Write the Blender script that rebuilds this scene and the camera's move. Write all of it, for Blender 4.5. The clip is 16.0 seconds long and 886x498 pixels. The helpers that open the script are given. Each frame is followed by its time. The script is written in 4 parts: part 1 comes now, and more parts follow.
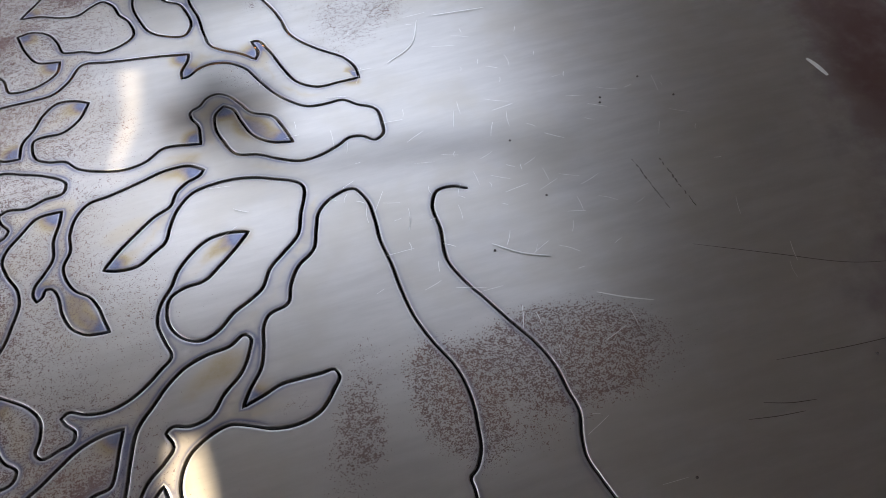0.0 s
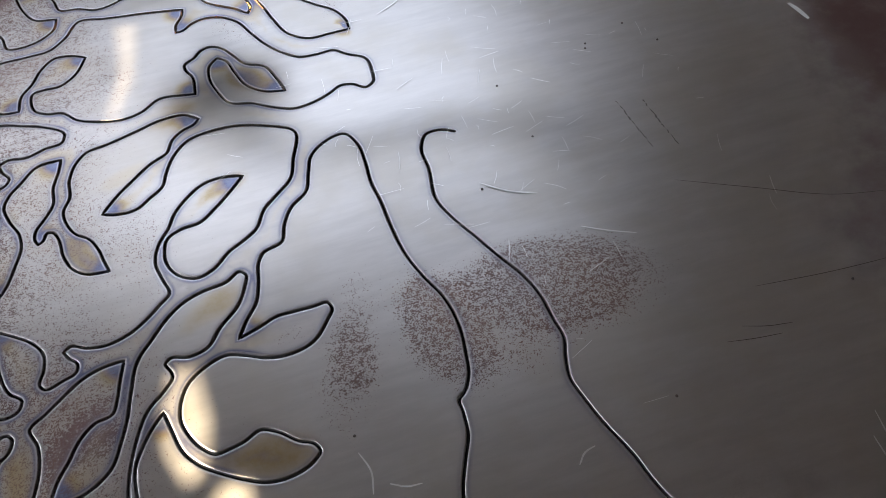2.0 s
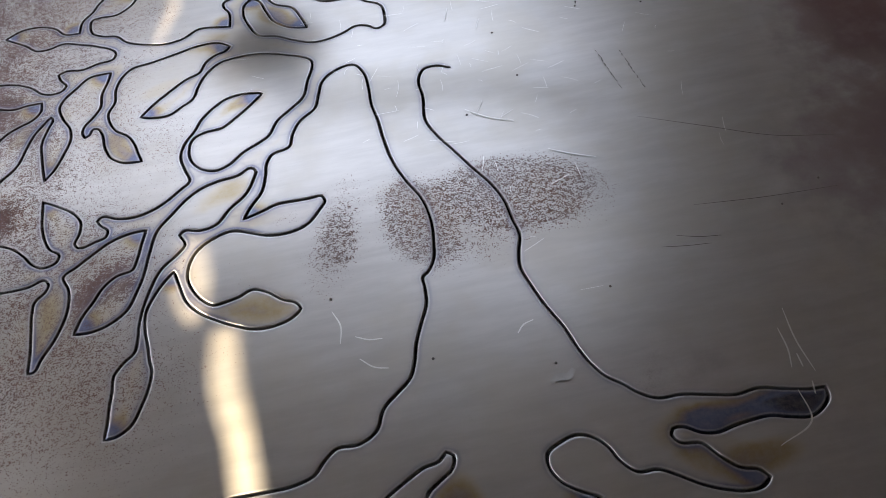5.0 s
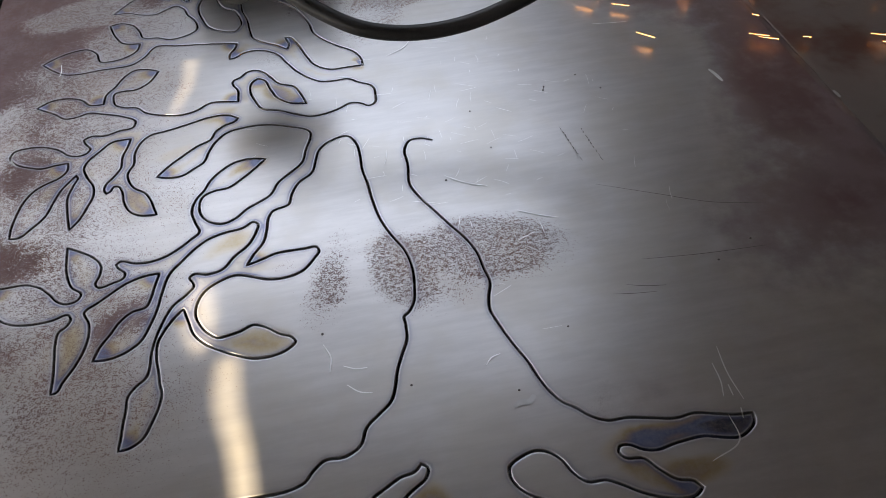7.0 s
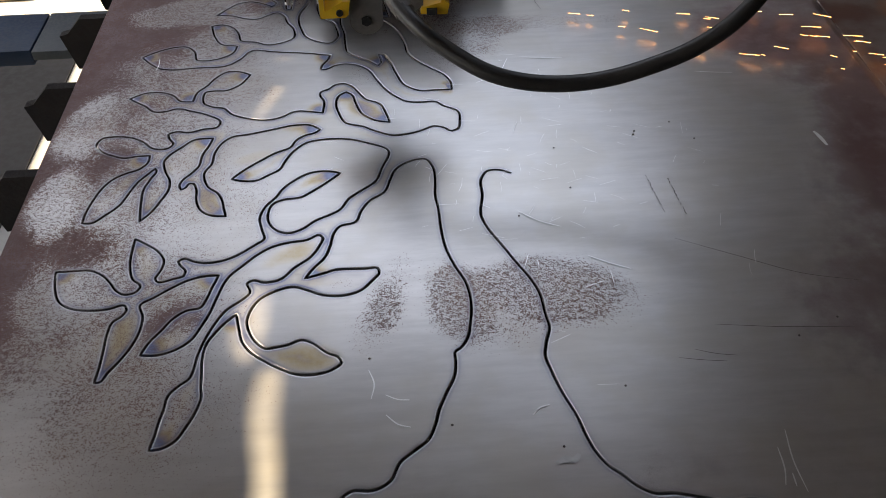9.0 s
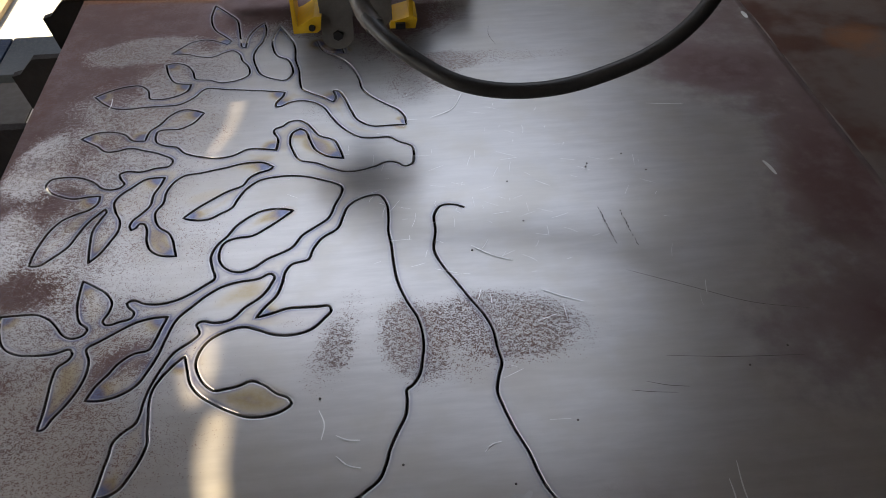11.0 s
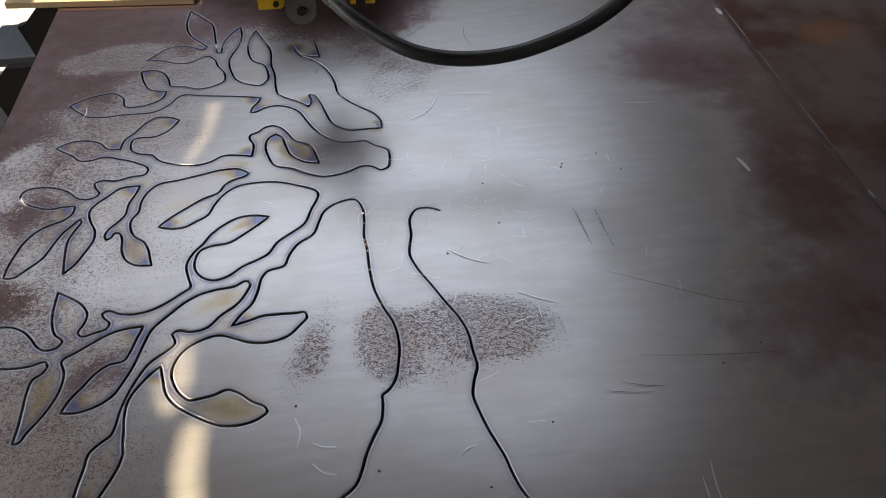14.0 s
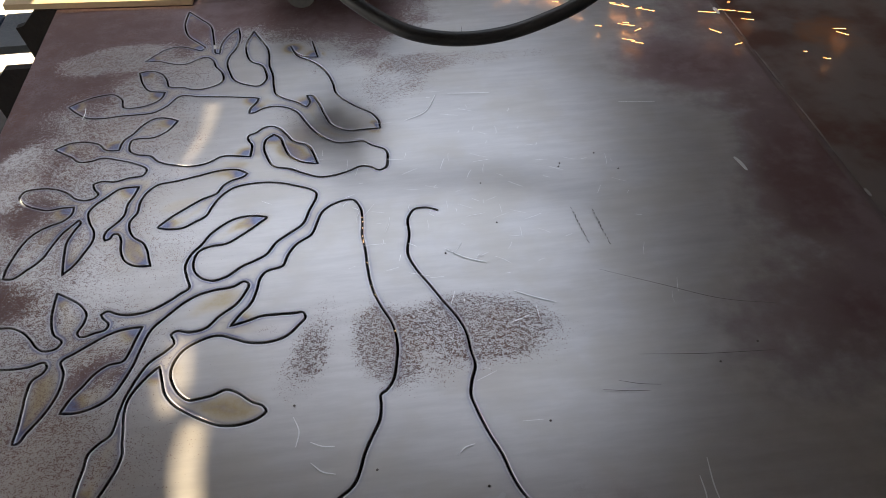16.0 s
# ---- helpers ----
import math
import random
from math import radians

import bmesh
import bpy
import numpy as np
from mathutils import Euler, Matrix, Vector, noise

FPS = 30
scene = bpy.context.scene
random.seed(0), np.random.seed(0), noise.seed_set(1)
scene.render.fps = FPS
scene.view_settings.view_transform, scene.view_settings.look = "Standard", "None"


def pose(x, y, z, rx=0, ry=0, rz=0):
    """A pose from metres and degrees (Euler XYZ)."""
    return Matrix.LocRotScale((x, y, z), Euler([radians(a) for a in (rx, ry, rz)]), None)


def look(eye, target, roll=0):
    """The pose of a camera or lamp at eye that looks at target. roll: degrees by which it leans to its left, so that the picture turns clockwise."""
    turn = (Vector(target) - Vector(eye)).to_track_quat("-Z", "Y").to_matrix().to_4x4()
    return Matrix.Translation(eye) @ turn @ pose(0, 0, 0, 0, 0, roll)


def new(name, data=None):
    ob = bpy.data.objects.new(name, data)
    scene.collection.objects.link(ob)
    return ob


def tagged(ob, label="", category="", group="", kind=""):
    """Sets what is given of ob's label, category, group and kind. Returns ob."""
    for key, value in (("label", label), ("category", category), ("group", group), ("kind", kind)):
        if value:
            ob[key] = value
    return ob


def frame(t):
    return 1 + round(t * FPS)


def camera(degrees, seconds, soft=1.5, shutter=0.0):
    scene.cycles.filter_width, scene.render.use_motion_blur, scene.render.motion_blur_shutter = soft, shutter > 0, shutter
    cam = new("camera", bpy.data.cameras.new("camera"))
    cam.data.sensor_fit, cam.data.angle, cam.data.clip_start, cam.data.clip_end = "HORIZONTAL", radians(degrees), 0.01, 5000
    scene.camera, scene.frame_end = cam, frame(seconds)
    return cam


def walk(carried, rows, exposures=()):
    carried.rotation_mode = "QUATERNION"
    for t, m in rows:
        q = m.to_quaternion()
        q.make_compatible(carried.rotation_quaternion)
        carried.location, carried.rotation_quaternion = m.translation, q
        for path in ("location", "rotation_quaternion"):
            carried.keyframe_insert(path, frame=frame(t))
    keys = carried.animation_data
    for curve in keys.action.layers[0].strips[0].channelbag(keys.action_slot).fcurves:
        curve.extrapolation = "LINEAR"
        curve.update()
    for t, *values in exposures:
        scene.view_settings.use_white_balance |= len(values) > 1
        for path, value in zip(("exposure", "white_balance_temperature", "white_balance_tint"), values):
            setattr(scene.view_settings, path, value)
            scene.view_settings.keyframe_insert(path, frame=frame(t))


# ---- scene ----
PATH = [
    (0, (-0.0843, -0.7198, 0.8067), (0.0703, -0.1349, 0.0105), -3.66),
    (0.5, (-0.0845, -0.7417, 0.8079), (0.0676, -0.1644, 0.0056), -3.96),
    (1, (-0.0826, -0.7603, 0.8051), (0.0664, -0.1852, 0.0007), -4.74),
    (1.5, (-0.0877, -0.7707, 0.7961), (0.0646, -0.1946, -0.0070), -4.54),
    (2, (-0.0878, -0.7847, 0.7947), (0.0587, -0.2111, -0.0113), -4.84),
    (2.5, (-0.0870, -0.8038, 0.8112), (0.0507, -0.2516, -0.0110), -5.00),
    (3, (-0.0922, -0.8299, 0.8008), (0.0452, -0.2790, -0.0224), -4.85),
    (3.5, (-0.0830, -0.8545, 0.8023), (0.0405, -0.3127, -0.0290), -5.98),
    (3.7, (-0.0804, -0.8640, 0.8030), (0.0379, -0.3219, -0.0289), -6.13),
    (5.8, (-0.0425, -1.0986, 0.8529), (0.0493, -0.4358, 0.1098), -4.84),
    (6, (-0.0540, -1.1158, 0.8635), (0.0527, -0.4445, 0.1301), -3.96),
    (6.5, (-0.0662, -1.1371, 0.8719), (0.0632, -0.4594, 0.1480), -2.81),
    (7, (-0.0728, -1.1390, 0.8931), (0.0601, -0.4586, 0.1723), -2.45),
    (7.5, (-0.0642, -1.1385, 0.8841), (0.0350, -0.4492, 0.1664), -1.35),
    (8, (-0.0436, -1.1260, 0.8757), (0.0182, -0.4222, 0.1679), 0.70),
    (8.5, (-0.0518, -1.1243, 0.8827), (-0.0090, -0.4105, 0.1837), -0.51),
    (9, (-0.0389, -1.1068, 0.8703), (-0.0004, -0.3909, 0.1732), -1.06),
    (9.5, (-0.0250, -1.1050, 0.8738), (0.0171, -0.3877, 0.1784), -1.06),
    (10, (-0.0113, -1.1013, 0.8734), (0.0414, -0.3750, 0.1881), -0.83),
    (12.3, (0.0042, -1.1007, 0.8726), (0.0812, -0.3609, 0.2041), -0.85),
    (12.5, (0.0159, -1.1028, 0.8843), (0.0903, -0.3669, 0.2113), -1.07),
    (13, (0.0125, -1.1017, 0.8845), (0.0896, -0.3670, 0.2106), -0.85),
    (13.5, (0.0172, -1.0974, 0.8830), (0.0972, -0.3644, 0.2075), -1.11),
    (14, (0.0206, -1.0983, 0.8823), (0.0998, -0.3644, 0.2076), -1.22),
    (14.5, (0.0194, -1.0977, 0.8839), (0.0975, -0.3651, 0.2077), -1.30),
    (15, (0.0199, -1.0970, 0.8863), (0.1005, -0.3643, 0.2104), -1.18),
    (15.5, (0.0196, -1.1004, 0.8871), (0.1025, -0.3644, 0.2152), -1.15),
    (16, (0.0232, -1.1013, 0.8853), (0.1025, -0.3679, 0.2102), -1.39),
]
cam = camera(55.2, 16.0, soft=0.85)
walk(cam, [(t, look(eye, target, roll)) for t, eye, target, roll in PATH],
     exposures=[(0.0, 2.06), (3.7, 2.16), (6.0, 2.11), (7.5, 1.96), (9.0, 1.76), (12.3, 1.70), (16.0, 1.70)])

# ---- light: an open-fronted workshop with an unseen, added roof; sky ahead, sun through its gaps ----
SUN_AZIMUTH, SUN_ELEVATION = 75.0, 60.0  # degrees left of straight ahead, above the horizon
TO_SUN = Vector((-math.sin(radians(SUN_AZIMUTH)) * math.cos(radians(SUN_ELEVATION)),
                 math.cos(radians(SUN_AZIMUTH)) * math.cos(radians(SUN_ELEVATION)), math.sin(radians(SUN_ELEVATION))))
sun_data = bpy.data.lights.new("sun", "SUN")
sun_data.energy, sun_data.angle, sun_data.color = 3.3, radians(0.4), (1.0, 0.80, 0.52)
sun = new("sun", sun_data)
sun.matrix_world = look(TO_SUN * 20, (0, 0, 0))
world = bpy.data.worlds.new("sky")
scene.world = world
world.use_nodes = True
sky = world.node_tree.nodes.new("ShaderNodeTexSky")
sky.sky_type, sky.sun_disc = "NISHITA", False
sky.sun_elevation, sky.sun_rotation = radians(SUN_ELEVATION), radians(-SUN_AZIMUTH)
sky.dust_density = 2.6
world.node_tree.nodes["Background"].inputs["Strength"].default_value = 0.145
haze = world.node_tree.nodes.new("ShaderNodeHueSaturation")  # a hazy, whitish sky
haze.inputs["Saturation"].default_value = 0.43
world.node_tree.links.new(sky.outputs[0], haze.inputs["Color"])
world.node_tree.links.new(haze.outputs[0], world.node_tree.nodes["Background"].inputs["Color"])


# ---- materials ----
class Mat:
    """A node material with short calls."""

    def __init__(self, name, rough=0.5, metal=0.0, color=(0.5, 0.5, 0.5)):
        self.m = bpy.data.materials.new(name)
        self.m.use_nodes = True
        self.n, self.l = self.m.node_tree.nodes, self.m.node_tree.links
        self.b = self.n["Principled BSDF"]
        self.b.inputs["Roughness"].default_value = rough
        self.b.inputs["Metallic"].default_value = metal
        self.b.inputs["Base Color"].default_value = (*color, 1)
        self.co = self.n.new("ShaderNodeTexCoord").outputs["Object"]

    def noise(self, scale, detail=4, rough=0.55, stretch=None):
        t = self.n.new("ShaderNodeTexNoise")
        t.inputs["Scale"].default_value, t.inputs["Detail"].default_value = scale, detail
        t.inputs["Roughness"].default_value = rough
        if stretch:
            p = self.n.new("ShaderNodeMapping")
            p.inputs["Scale"].default_value = stretch
            self.l.new(self.co, p.inputs["Vector"])
            self.l.new(p.outputs[0], t.inputs["Vector"])
        else:
            self.l.new(self.co, t.inputs["Vector"])
        return t.outputs["Fac"]

    def put(self, sock, v):
        if isinstance(v, bpy.types.NodeSocket):
            self.l.new(v, sock)
        else:
            sock.default_value = (*v, 1) if isinstance(v, tuple) and len(v) == 3 else v

    def math(self, op, a, b=0.0, clamp=False):
        t = self.n.new("ShaderNodeMath")
        t.operation, t.use_clamp = op, clamp
        self.put(t.inputs[0], a)
        self.put(t.inputs[1], b)
        return t.outputs[0]

    def step(self, v, lo, hi, to0=0.0, to1=1.0):
        t = self.n.new("ShaderNodeMapRange")
        t.interpolation_type = "SMOOTHSTEP"
        for s, x in zip(("Value", "From Min", "From Max", "To Min", "To Max"), (v, lo, hi, to0, to1)):
            self.put(t.inputs[s], x)
        return t.outputs[0]

    def mix(self, f, a, b):
        t = self.n.new("ShaderNodeMix")
        t.data_type = "RGBA"
        self.put(t.inputs[0], f)
        self.put(t.inputs[6], a)
        self.put(t.inputs[7], b)
        return t.outputs[2]

    def ramp(self, f, stops):
        t = self.n.new("ShaderNodeValToRGB")
        while len(t.color_ramp.elements) < len(stops):
            t.color_ramp.elements.new(0.5)
        for e, (p, c) in zip(t.color_ramp.elements, stops):
            e.position, e.color = p, (*c, 1)
        self.put(t.inputs[0], f)
        return t.outputs[0]

    def attr(self, name):
        t = self.n.new("ShaderNodeAttribute")
        t.attribute_name = name
        return t.outputs["Fac"]

    def bump(self, h, strength, dist):
        t = self.n.new("ShaderNodeBump")
        t.inputs["Strength"].default_value, t.inputs["Distance"].default_value = strength, dist
        self.put(t.inputs["Height"], h)
        self.l.new(t.outputs[0], self.b.inputs["Normal"])

    def set(self, name, v):
        self.put(self.b.inputs[name], v)


def worn(name, c0, c1, rough, metal=0.0, scale=9.0, fine=120.0, bump=0.2):
    """Paint or bare stuff with stains at two scales."""
    m = Mat(name, rough, metal)
    big, small = m.noise(scale), m.noise(fine, 3)
    f = m.math("ADD", m.math("MULTIPLY", big, 0.65), m.math("MULTIPLY", small, 0.35))
    m.set("Base Color", m.mix(m.step(f, 0.35, 0.65), c0, c1))
    m.set("Roughness", m.step(small, 0.3, 0.7, rough - 0.08, rough + 0.1))
    m.bump(small, bump, 0.002)
    return m.m


def steel_material():
    """Hot-rolled steel: bare grey metal under mauve-brown mill scale, dark specks, heat tints along the cut."""
    m = Mat("rolled_steel", 0.3, 1.0)
    scale, speck, heat = m.attr("scale"), m.attr("speck"), m.attr("temper")
    blue, pale_rim = m.attr("near_cut"), m.attr("pale_rim")
    big, mid, flake, fine = m.noise(3.2, 5), m.noise(24, 5, 0.6), m.noise(150, 5, 0.7), m.noise(480, 4, 0.7)
    grain = m.noise(9, 5, 0.65, (1.0, 6.0, 1.0))
    cloud = m.noise(6.5, 4, 0.6)
    bare = m.mix(m.step(grain, 0.3, 0.7), (0.525, 0.512, 0.505), (0.60, 0.585, 0.575))
    bare = m.mix(m.step(cloud, 0.42, 0.64, 0.0, 0.40), bare, (0.50, 0.465, 0.40))
    brown_tint = m.math("MULTIPLY", m.step(big, 0.35, 0.65, 0.35, 1.0), m.attr("brown_tint"))
    bare = m.mix(m.math("MULTIPLY", brown_tint, 0.32), bare, (0.33, 0.25, 0.225))
    # mill scale: breaks up into small flakes at its borders
    across = m.n.new("ShaderNodeSeparateXYZ")
    m.l.new(m.co, across.inputs[0])
    flaking = m.step(across.outputs[0], 0.12, 0.30, 1.0, 0.0)  # flakes on the left only; smooth on the right, partly a painted dark reflection
    loose = m.step(scale, 0.12, 0.38)
    crumbs = m.math("ADD", m.math("MULTIPLY", m.math("SUBTRACT", flake, 0.5), 1.0), m.math("MULTIPLY", m.math("SUBTRACT", fine, 0.5), 1.7))
    crumbs = m.math("ADD", m.math("MULTIPLY", crumbs, flaking), m.math("MULTIPLY", m.math("SUBTRACT", mid, 0.5), 0.7))
    edge = m.math("ADD", scale, m.math("MULTIPLY", crumbs, loose))
    cover = m.step(edge, m.step(flaking, 0.0, 1.0, 0.12, 0.40), m.step(flaking, 0.0, 1.0, 0.92, 0.60))
    patch = m.math("ADD", m.math("MULTIPLY", mid, 0.45), m.math("MULTIPLY", big, 0.55))
    brown = m.mix(m.step(patch, 0.40, 0.60), (0.165, 0.098, 0.090), (0.235, 0.172, 0.175))
    brown = m.mix(m.step(fine, 0.55, 0.75, 0.0, 0.35), brown, (0.30, 0.27, 0.27))
    col = m.mix(cover, bare, brown)
    # specks of scale on bare metal
    dot = m.math("ADD", m.math("MULTIPLY", fine, 0.62), m.math("MULTIPLY", flake, 0.38))
    lim = m.math("SUBTRACT", 0.70, m.math("MULTIPLY", speck, 0.215))
    dots = m.step(dot, lim, m.math("ADD", lim, 0.03))
    dots = m.math("MULTIPLY", dots, m.step(speck, 0.08, 0.25))
    col = m.mix(m.math("MULTIPLY", dots, 0.92), col, m.mix(m.step(cloud, 0.4, 0.6), (0.175, 0.110, 0.100), (0.205, 0.115, 0.095)))
    # oxide colours where the cut heated the metal most: straw, then blue
    tint = m.ramp(heat, [(0.0, (0.58, 0.57, 0.56)), (0.16, (0.53, 0.46, 0.34)), (0.34, (0.40, 0.31, 0.17)), (0.48, (0.27, 0.22, 0.22)), (0.60, (0.13, 0.155, 0.28)), (0.76, (0.15, 0.19, 0.34)), (1.0, (0.035, 0.038, 0.06))])
    col = m.mix(m.math("MULTIPLY", m.step(heat, 0.02, 0.30), m.math("SUBTRACT", m.step(flake, 0.3, 0.7, 0.75, 0.95), m.math("MULTIPLY", dots, 0.5))), col, tint)
    col = m.mix(m.math("MULTIPLY", blue, m.step(mid, 0.3, 0.7, 0.55, 0.95)), col, (0.115, 0.13, 0.25))
    # pale rim beside the cut: bare metal plus a painted sharpening halo
    col = m.mix(m.math("MULTIPLY", pale_rim, m.step(fine, 0.3, 0.6, 0.3, 0.75)), col, (0.66, 0.67, 0.71))
    m.set("Base Color", col)
    rough = m.math("ADD", m.step(grain, 0.3, 0.7, 0.282, 0.300), m.math("MULTIPLY", cover, 0.15))
    rough = m.math("ADD", rough, m.step(cloud, 0.4, 0.65, 0.0, 0.02))
    m.set("Roughness", m.math("ADD", rough, m.math("MULTIPLY", dots, 0.25)))
    m.set("Metallic", m.math("SUBTRACT", 0.84, m.math("MULTIPLY", m.math("MAXIMUM", m.math("MULTIPLY", cover, 0.45), dots), 0.5)))
    m.bump(m.math("ADD", m.math("MULTIPLY", fine, 0.5), m.math("MULTIPLY", grain, 0.2)), 0.06, 0.0010)
    return m.m


STEEL = steel_material()


def rust_material():
    """Brown mill scale with grey rubbed areas, red rust and one orange stain."""
    m = Mat("rusty_plate", 0.42, 0.6)
    big, mid, fine = m.noise(3.4, 4), m.noise(16, 5, 0.6), m.noise(160, 3)
    f = m.math("ADD", m.math("MULTIPLY", big, 0.75), m.math("MULTIPLY", mid, 0.25))
    col = m.mix(m.step(f, 0.42, 0.56), (0.15, 0.078, 0.06), (0.225, 0.185, 0.168))
    away = m.n.new("ShaderNodeVectorMath")
    away.operation = "DISTANCE"
    m.l.new(m.co, away.inputs[0])
    away.inputs[1].default_value = RUST_STAIN
    stain = m.math("ADD", away.outputs["Value"], m.math("MULTIPLY", m.math("SUBTRACT", mid, 0.5), 0.12))
    col = m.mix(m.step(stain, 0.015, 0.085, 0.65, 0.0), col, (0.40, 0.17, 0.06))
    m.set("Base Color", col)
    m.set("Roughness", m.step(mid, 0.3, 0.7, 0.34, 0.46))
    m.bump(fine, 0.12, 0.002)
    return m.m


RUST_STAIN = (1.02, 0.42, 0.0)
RUST = rust_material()
SLAT = worn("burnt_slat", (0.012, 0.010, 0.010), (0.03, 0.022, 0.02), 0.75, 0.2, 14, 150, 0.5)
FRAME = worn("table_frame", (0.03, 0.032, 0.036), (0.055, 0.055, 0.06), 0.6, 0.2)
BLUE = worn("blue_paint", (0.008, 0.028, 0.075), (0.014, 0.042, 0.10), 0.5)
SAND = worn("tan_pad", (0.34, 0.27, 0.17), (0.42, 0.34, 0.22), 0.85, 0, 5, 60, 0.3)
TAN = worn("tan_wood", (0.66, 0.49, 0.29), (0.74, 0.56, 0.34), 0.7, 0, 12, 120, 0.2)
COVER = worn("grey_blue_paint", (0.050, 0.062, 0.075), (0.075, 0.090, 0.105), 0.5)
CONCRETE = worn("concrete", (0.52, 0.51, 0.48), (0.62, 0.61, 0.57), 0.9, 0, 1.2, 40, 0.3)
SHADE_FLOOR = worn("shaded_floor", (0.022, 0.019, 0.017), (0.040, 0.034, 0.030), 0.7, 0, 2.5, 40, 0.3)
# walls and roof out of view, kept dark for the plate's reflections
UNSEEN_WALL = worn("unseen_wall", (0.026, 0.021, 0.019), (0.044, 0.035, 0.030), 0.9, 0, 0.8, 20)
ROOFING = worn("unseen_roof", (0.030, 0.022, 0.018), (0.046, 0.034, 0.028), 0.8, 0, 0.8, 14)
YELLOW = worn("yellow_paint", (0.78, 0.46, 0.012), (0.86, 0.55, 0.025), 0.45, 0, 18, 130, 0.15)
GREY = worn("grey_casting", (0.15, 0.145, 0.14), (0.21, 0.20, 0.19), 0.5, 0.3, 20, 180, 0.2)
DARK = worn("dark_metal", (0.018, 0.018, 0.02), (0.035, 0.035, 0.036), 0.5, 0.3, 20, 180, 0.2)
COLLAR = worn("collar_plastic", (0.09, 0.08, 0.075), (0.14, 0.128, 0.118), 0.5, 0.1, 30, 200)
RUBBER = worn("hose_rubber", (0.022, 0.021, 0.021), (0.036, 0.034, 0.033), 0.42, 0, 22, 240, 0.25)
CHALK = worn("chalk", (0.80, 0.80, 0.79), (0.88, 0.88, 0.87), 0.9, 0, 60, 300)
SMEAR = worn("pale_smear", (0.50, 0.49, 0.48), (0.60, 0.59, 0.58), 0.45, 0.85, 40, 200)
SEAM = worn("pale_seam", (0.22, 0.185, 0.17), (0.36, 0.31, 0.29), 0.6, 0.4, 40, 200)
SCRATCH = worn("bright_scratch", (0.86, 0.86, 0.85), (0.93, 0.93, 0.92), 0.40, 0.95, 60, 300)
GOUGE = worn("dark_scratch", (0.10, 0.085, 0.08), (0.17, 0.145, 0.135), 0.7, 0.2, 60, 300)


def glow(name, color, strength):
    m = Mat(name, 0.6, 0, color)
    m.b.inputs["Emission Color"].default_value = (*color, 1)
    m.b.inputs["Emission Strength"].default_value = strength
    return m.m


SPARK = glow("glowing_spark", (1.0, 0.42, 0.12), 2.3)
GLINT = glow("cut_glint", (1.0, 0.62, 0.30), 3.0)


# ---- mesh helpers ----
def add_box(bm, x0, x1, y0, y1, z0, z1, bevel=0.0):
    made = bmesh.ops.create_cube(bm, size=1)["verts"]
    for v in made:
        v.co = Vector(((x0 + x1) / 2 + v.co.x * (x1 - x0), (y0 + y1) / 2 + v.co.y * (y1 - y0), (z0 + z1) / 2 + v.co.z * (z1 - z0)))
    if bevel:
        edges = list({e for v in made for e in v.link_edges})
        bmesh.ops.bevel(bm, geom=edges, offset=bevel, segments=2, affect="EDGES", profile=0.6)
    return bm


def add_cyl(bm, a, b, r0, r1=None, segments=20, bevel=0.0):
    a, b = Vector(a), Vector(b)
    r1 = r0 if r1 is None else r1
    m = Matrix.Translation((a + b) / 2) @ (b - a).to_track_quat("Z", "Y").to_matrix().to_4x4()
    made = bmesh.ops.create_cone(bm, cap_ends=True, segments=segments, radius1=r0, radius2=r1, depth=(b - a).length, matrix=m)["verts"]
    if bevel:
        rims = [e for e in {e for v in made for e in v.link_edges} if any(len(f.verts) > 4 for f in e.link_faces)]
        bmesh.ops.bevel(bm, geom=rims, offset=bevel, segments=2, affect="EDGES", profile=0.5)
    return bm


def add_prism(bm, outline, axis, lo, hi):
    """An outline of (u, v) pushed along an axis from lo to hi."""
    def at(u, v, w):
        return {"x": (w, u, v), "y": (u, w, v), "z": (u, v, w)}[axis]
    a = [bm.verts.new(at(u, v, lo)) for u, v in outline]
    b = [bm.verts.new(at(u, v, hi)) for u, v in outline]
    bm.faces.new(a)
    bm.faces.new(list(reversed(b)))
    for i in range(len(a)):
        j = (i + 1) % len(a)
        bm.faces.new((a[j], a[i], b[i], b[j]))
    bmesh.ops.recalc_face_normals(bm, faces=bm.faces)
    return bm


def add_tube(bm, points, radius, sides=14):
    """A round tube along a smooth line of points."""
    pts = [Vector(p) for p in points]
    rings = []
    for i, p in enumerate(pts):
        d = (pts[min(i + 1, len(pts) - 1)] - pts[max(i - 1, 0)]).normalized()
        s = d.cross(Vector((0, 1, 0.01))).normalized()
        u = s.cross(d)
        rings.append([bm.verts.new(p + radius * (math.cos(2 * math.pi * k / sides) * s + math.sin(2 * math.pi * k / sides) * u)) for k in range(sides)])
    for r, q in zip(rings, rings[1:]):
        for k in range(sides):
            bm.faces.new((r[k], r[(k + 1) % sides], q[(k + 1) % sides], q[k]))
    bm.faces.new(rings[0])
    bm.faces.new(rings[-1])
    bmesh.ops.recalc_face_normals(bm, faces=bm.faces)
    return bm


def mesh_of(name, bm, material, smooth=30):
    me = bpy.data.meshes.new(name)
    bm.normal_update()
    for e in bm.edges:
        e.smooth = len(e.link_faces) == 2 and e.calc_face_angle(0) < radians(smooth)
    for f in bm.faces:
        f.smooth = True
    bm.to_mesh(me)
    bm.free()
    me.materials.append(material)
    return me


def part(name, bm, material, parent=None, label=""):
    ob = new(name, mesh_of(name, bm, material))
    if parent:
        ob.parent = parent
    return tagged(ob, label)


def box(*a, **k):
    return add_box(bmesh.new(), *a, **k)


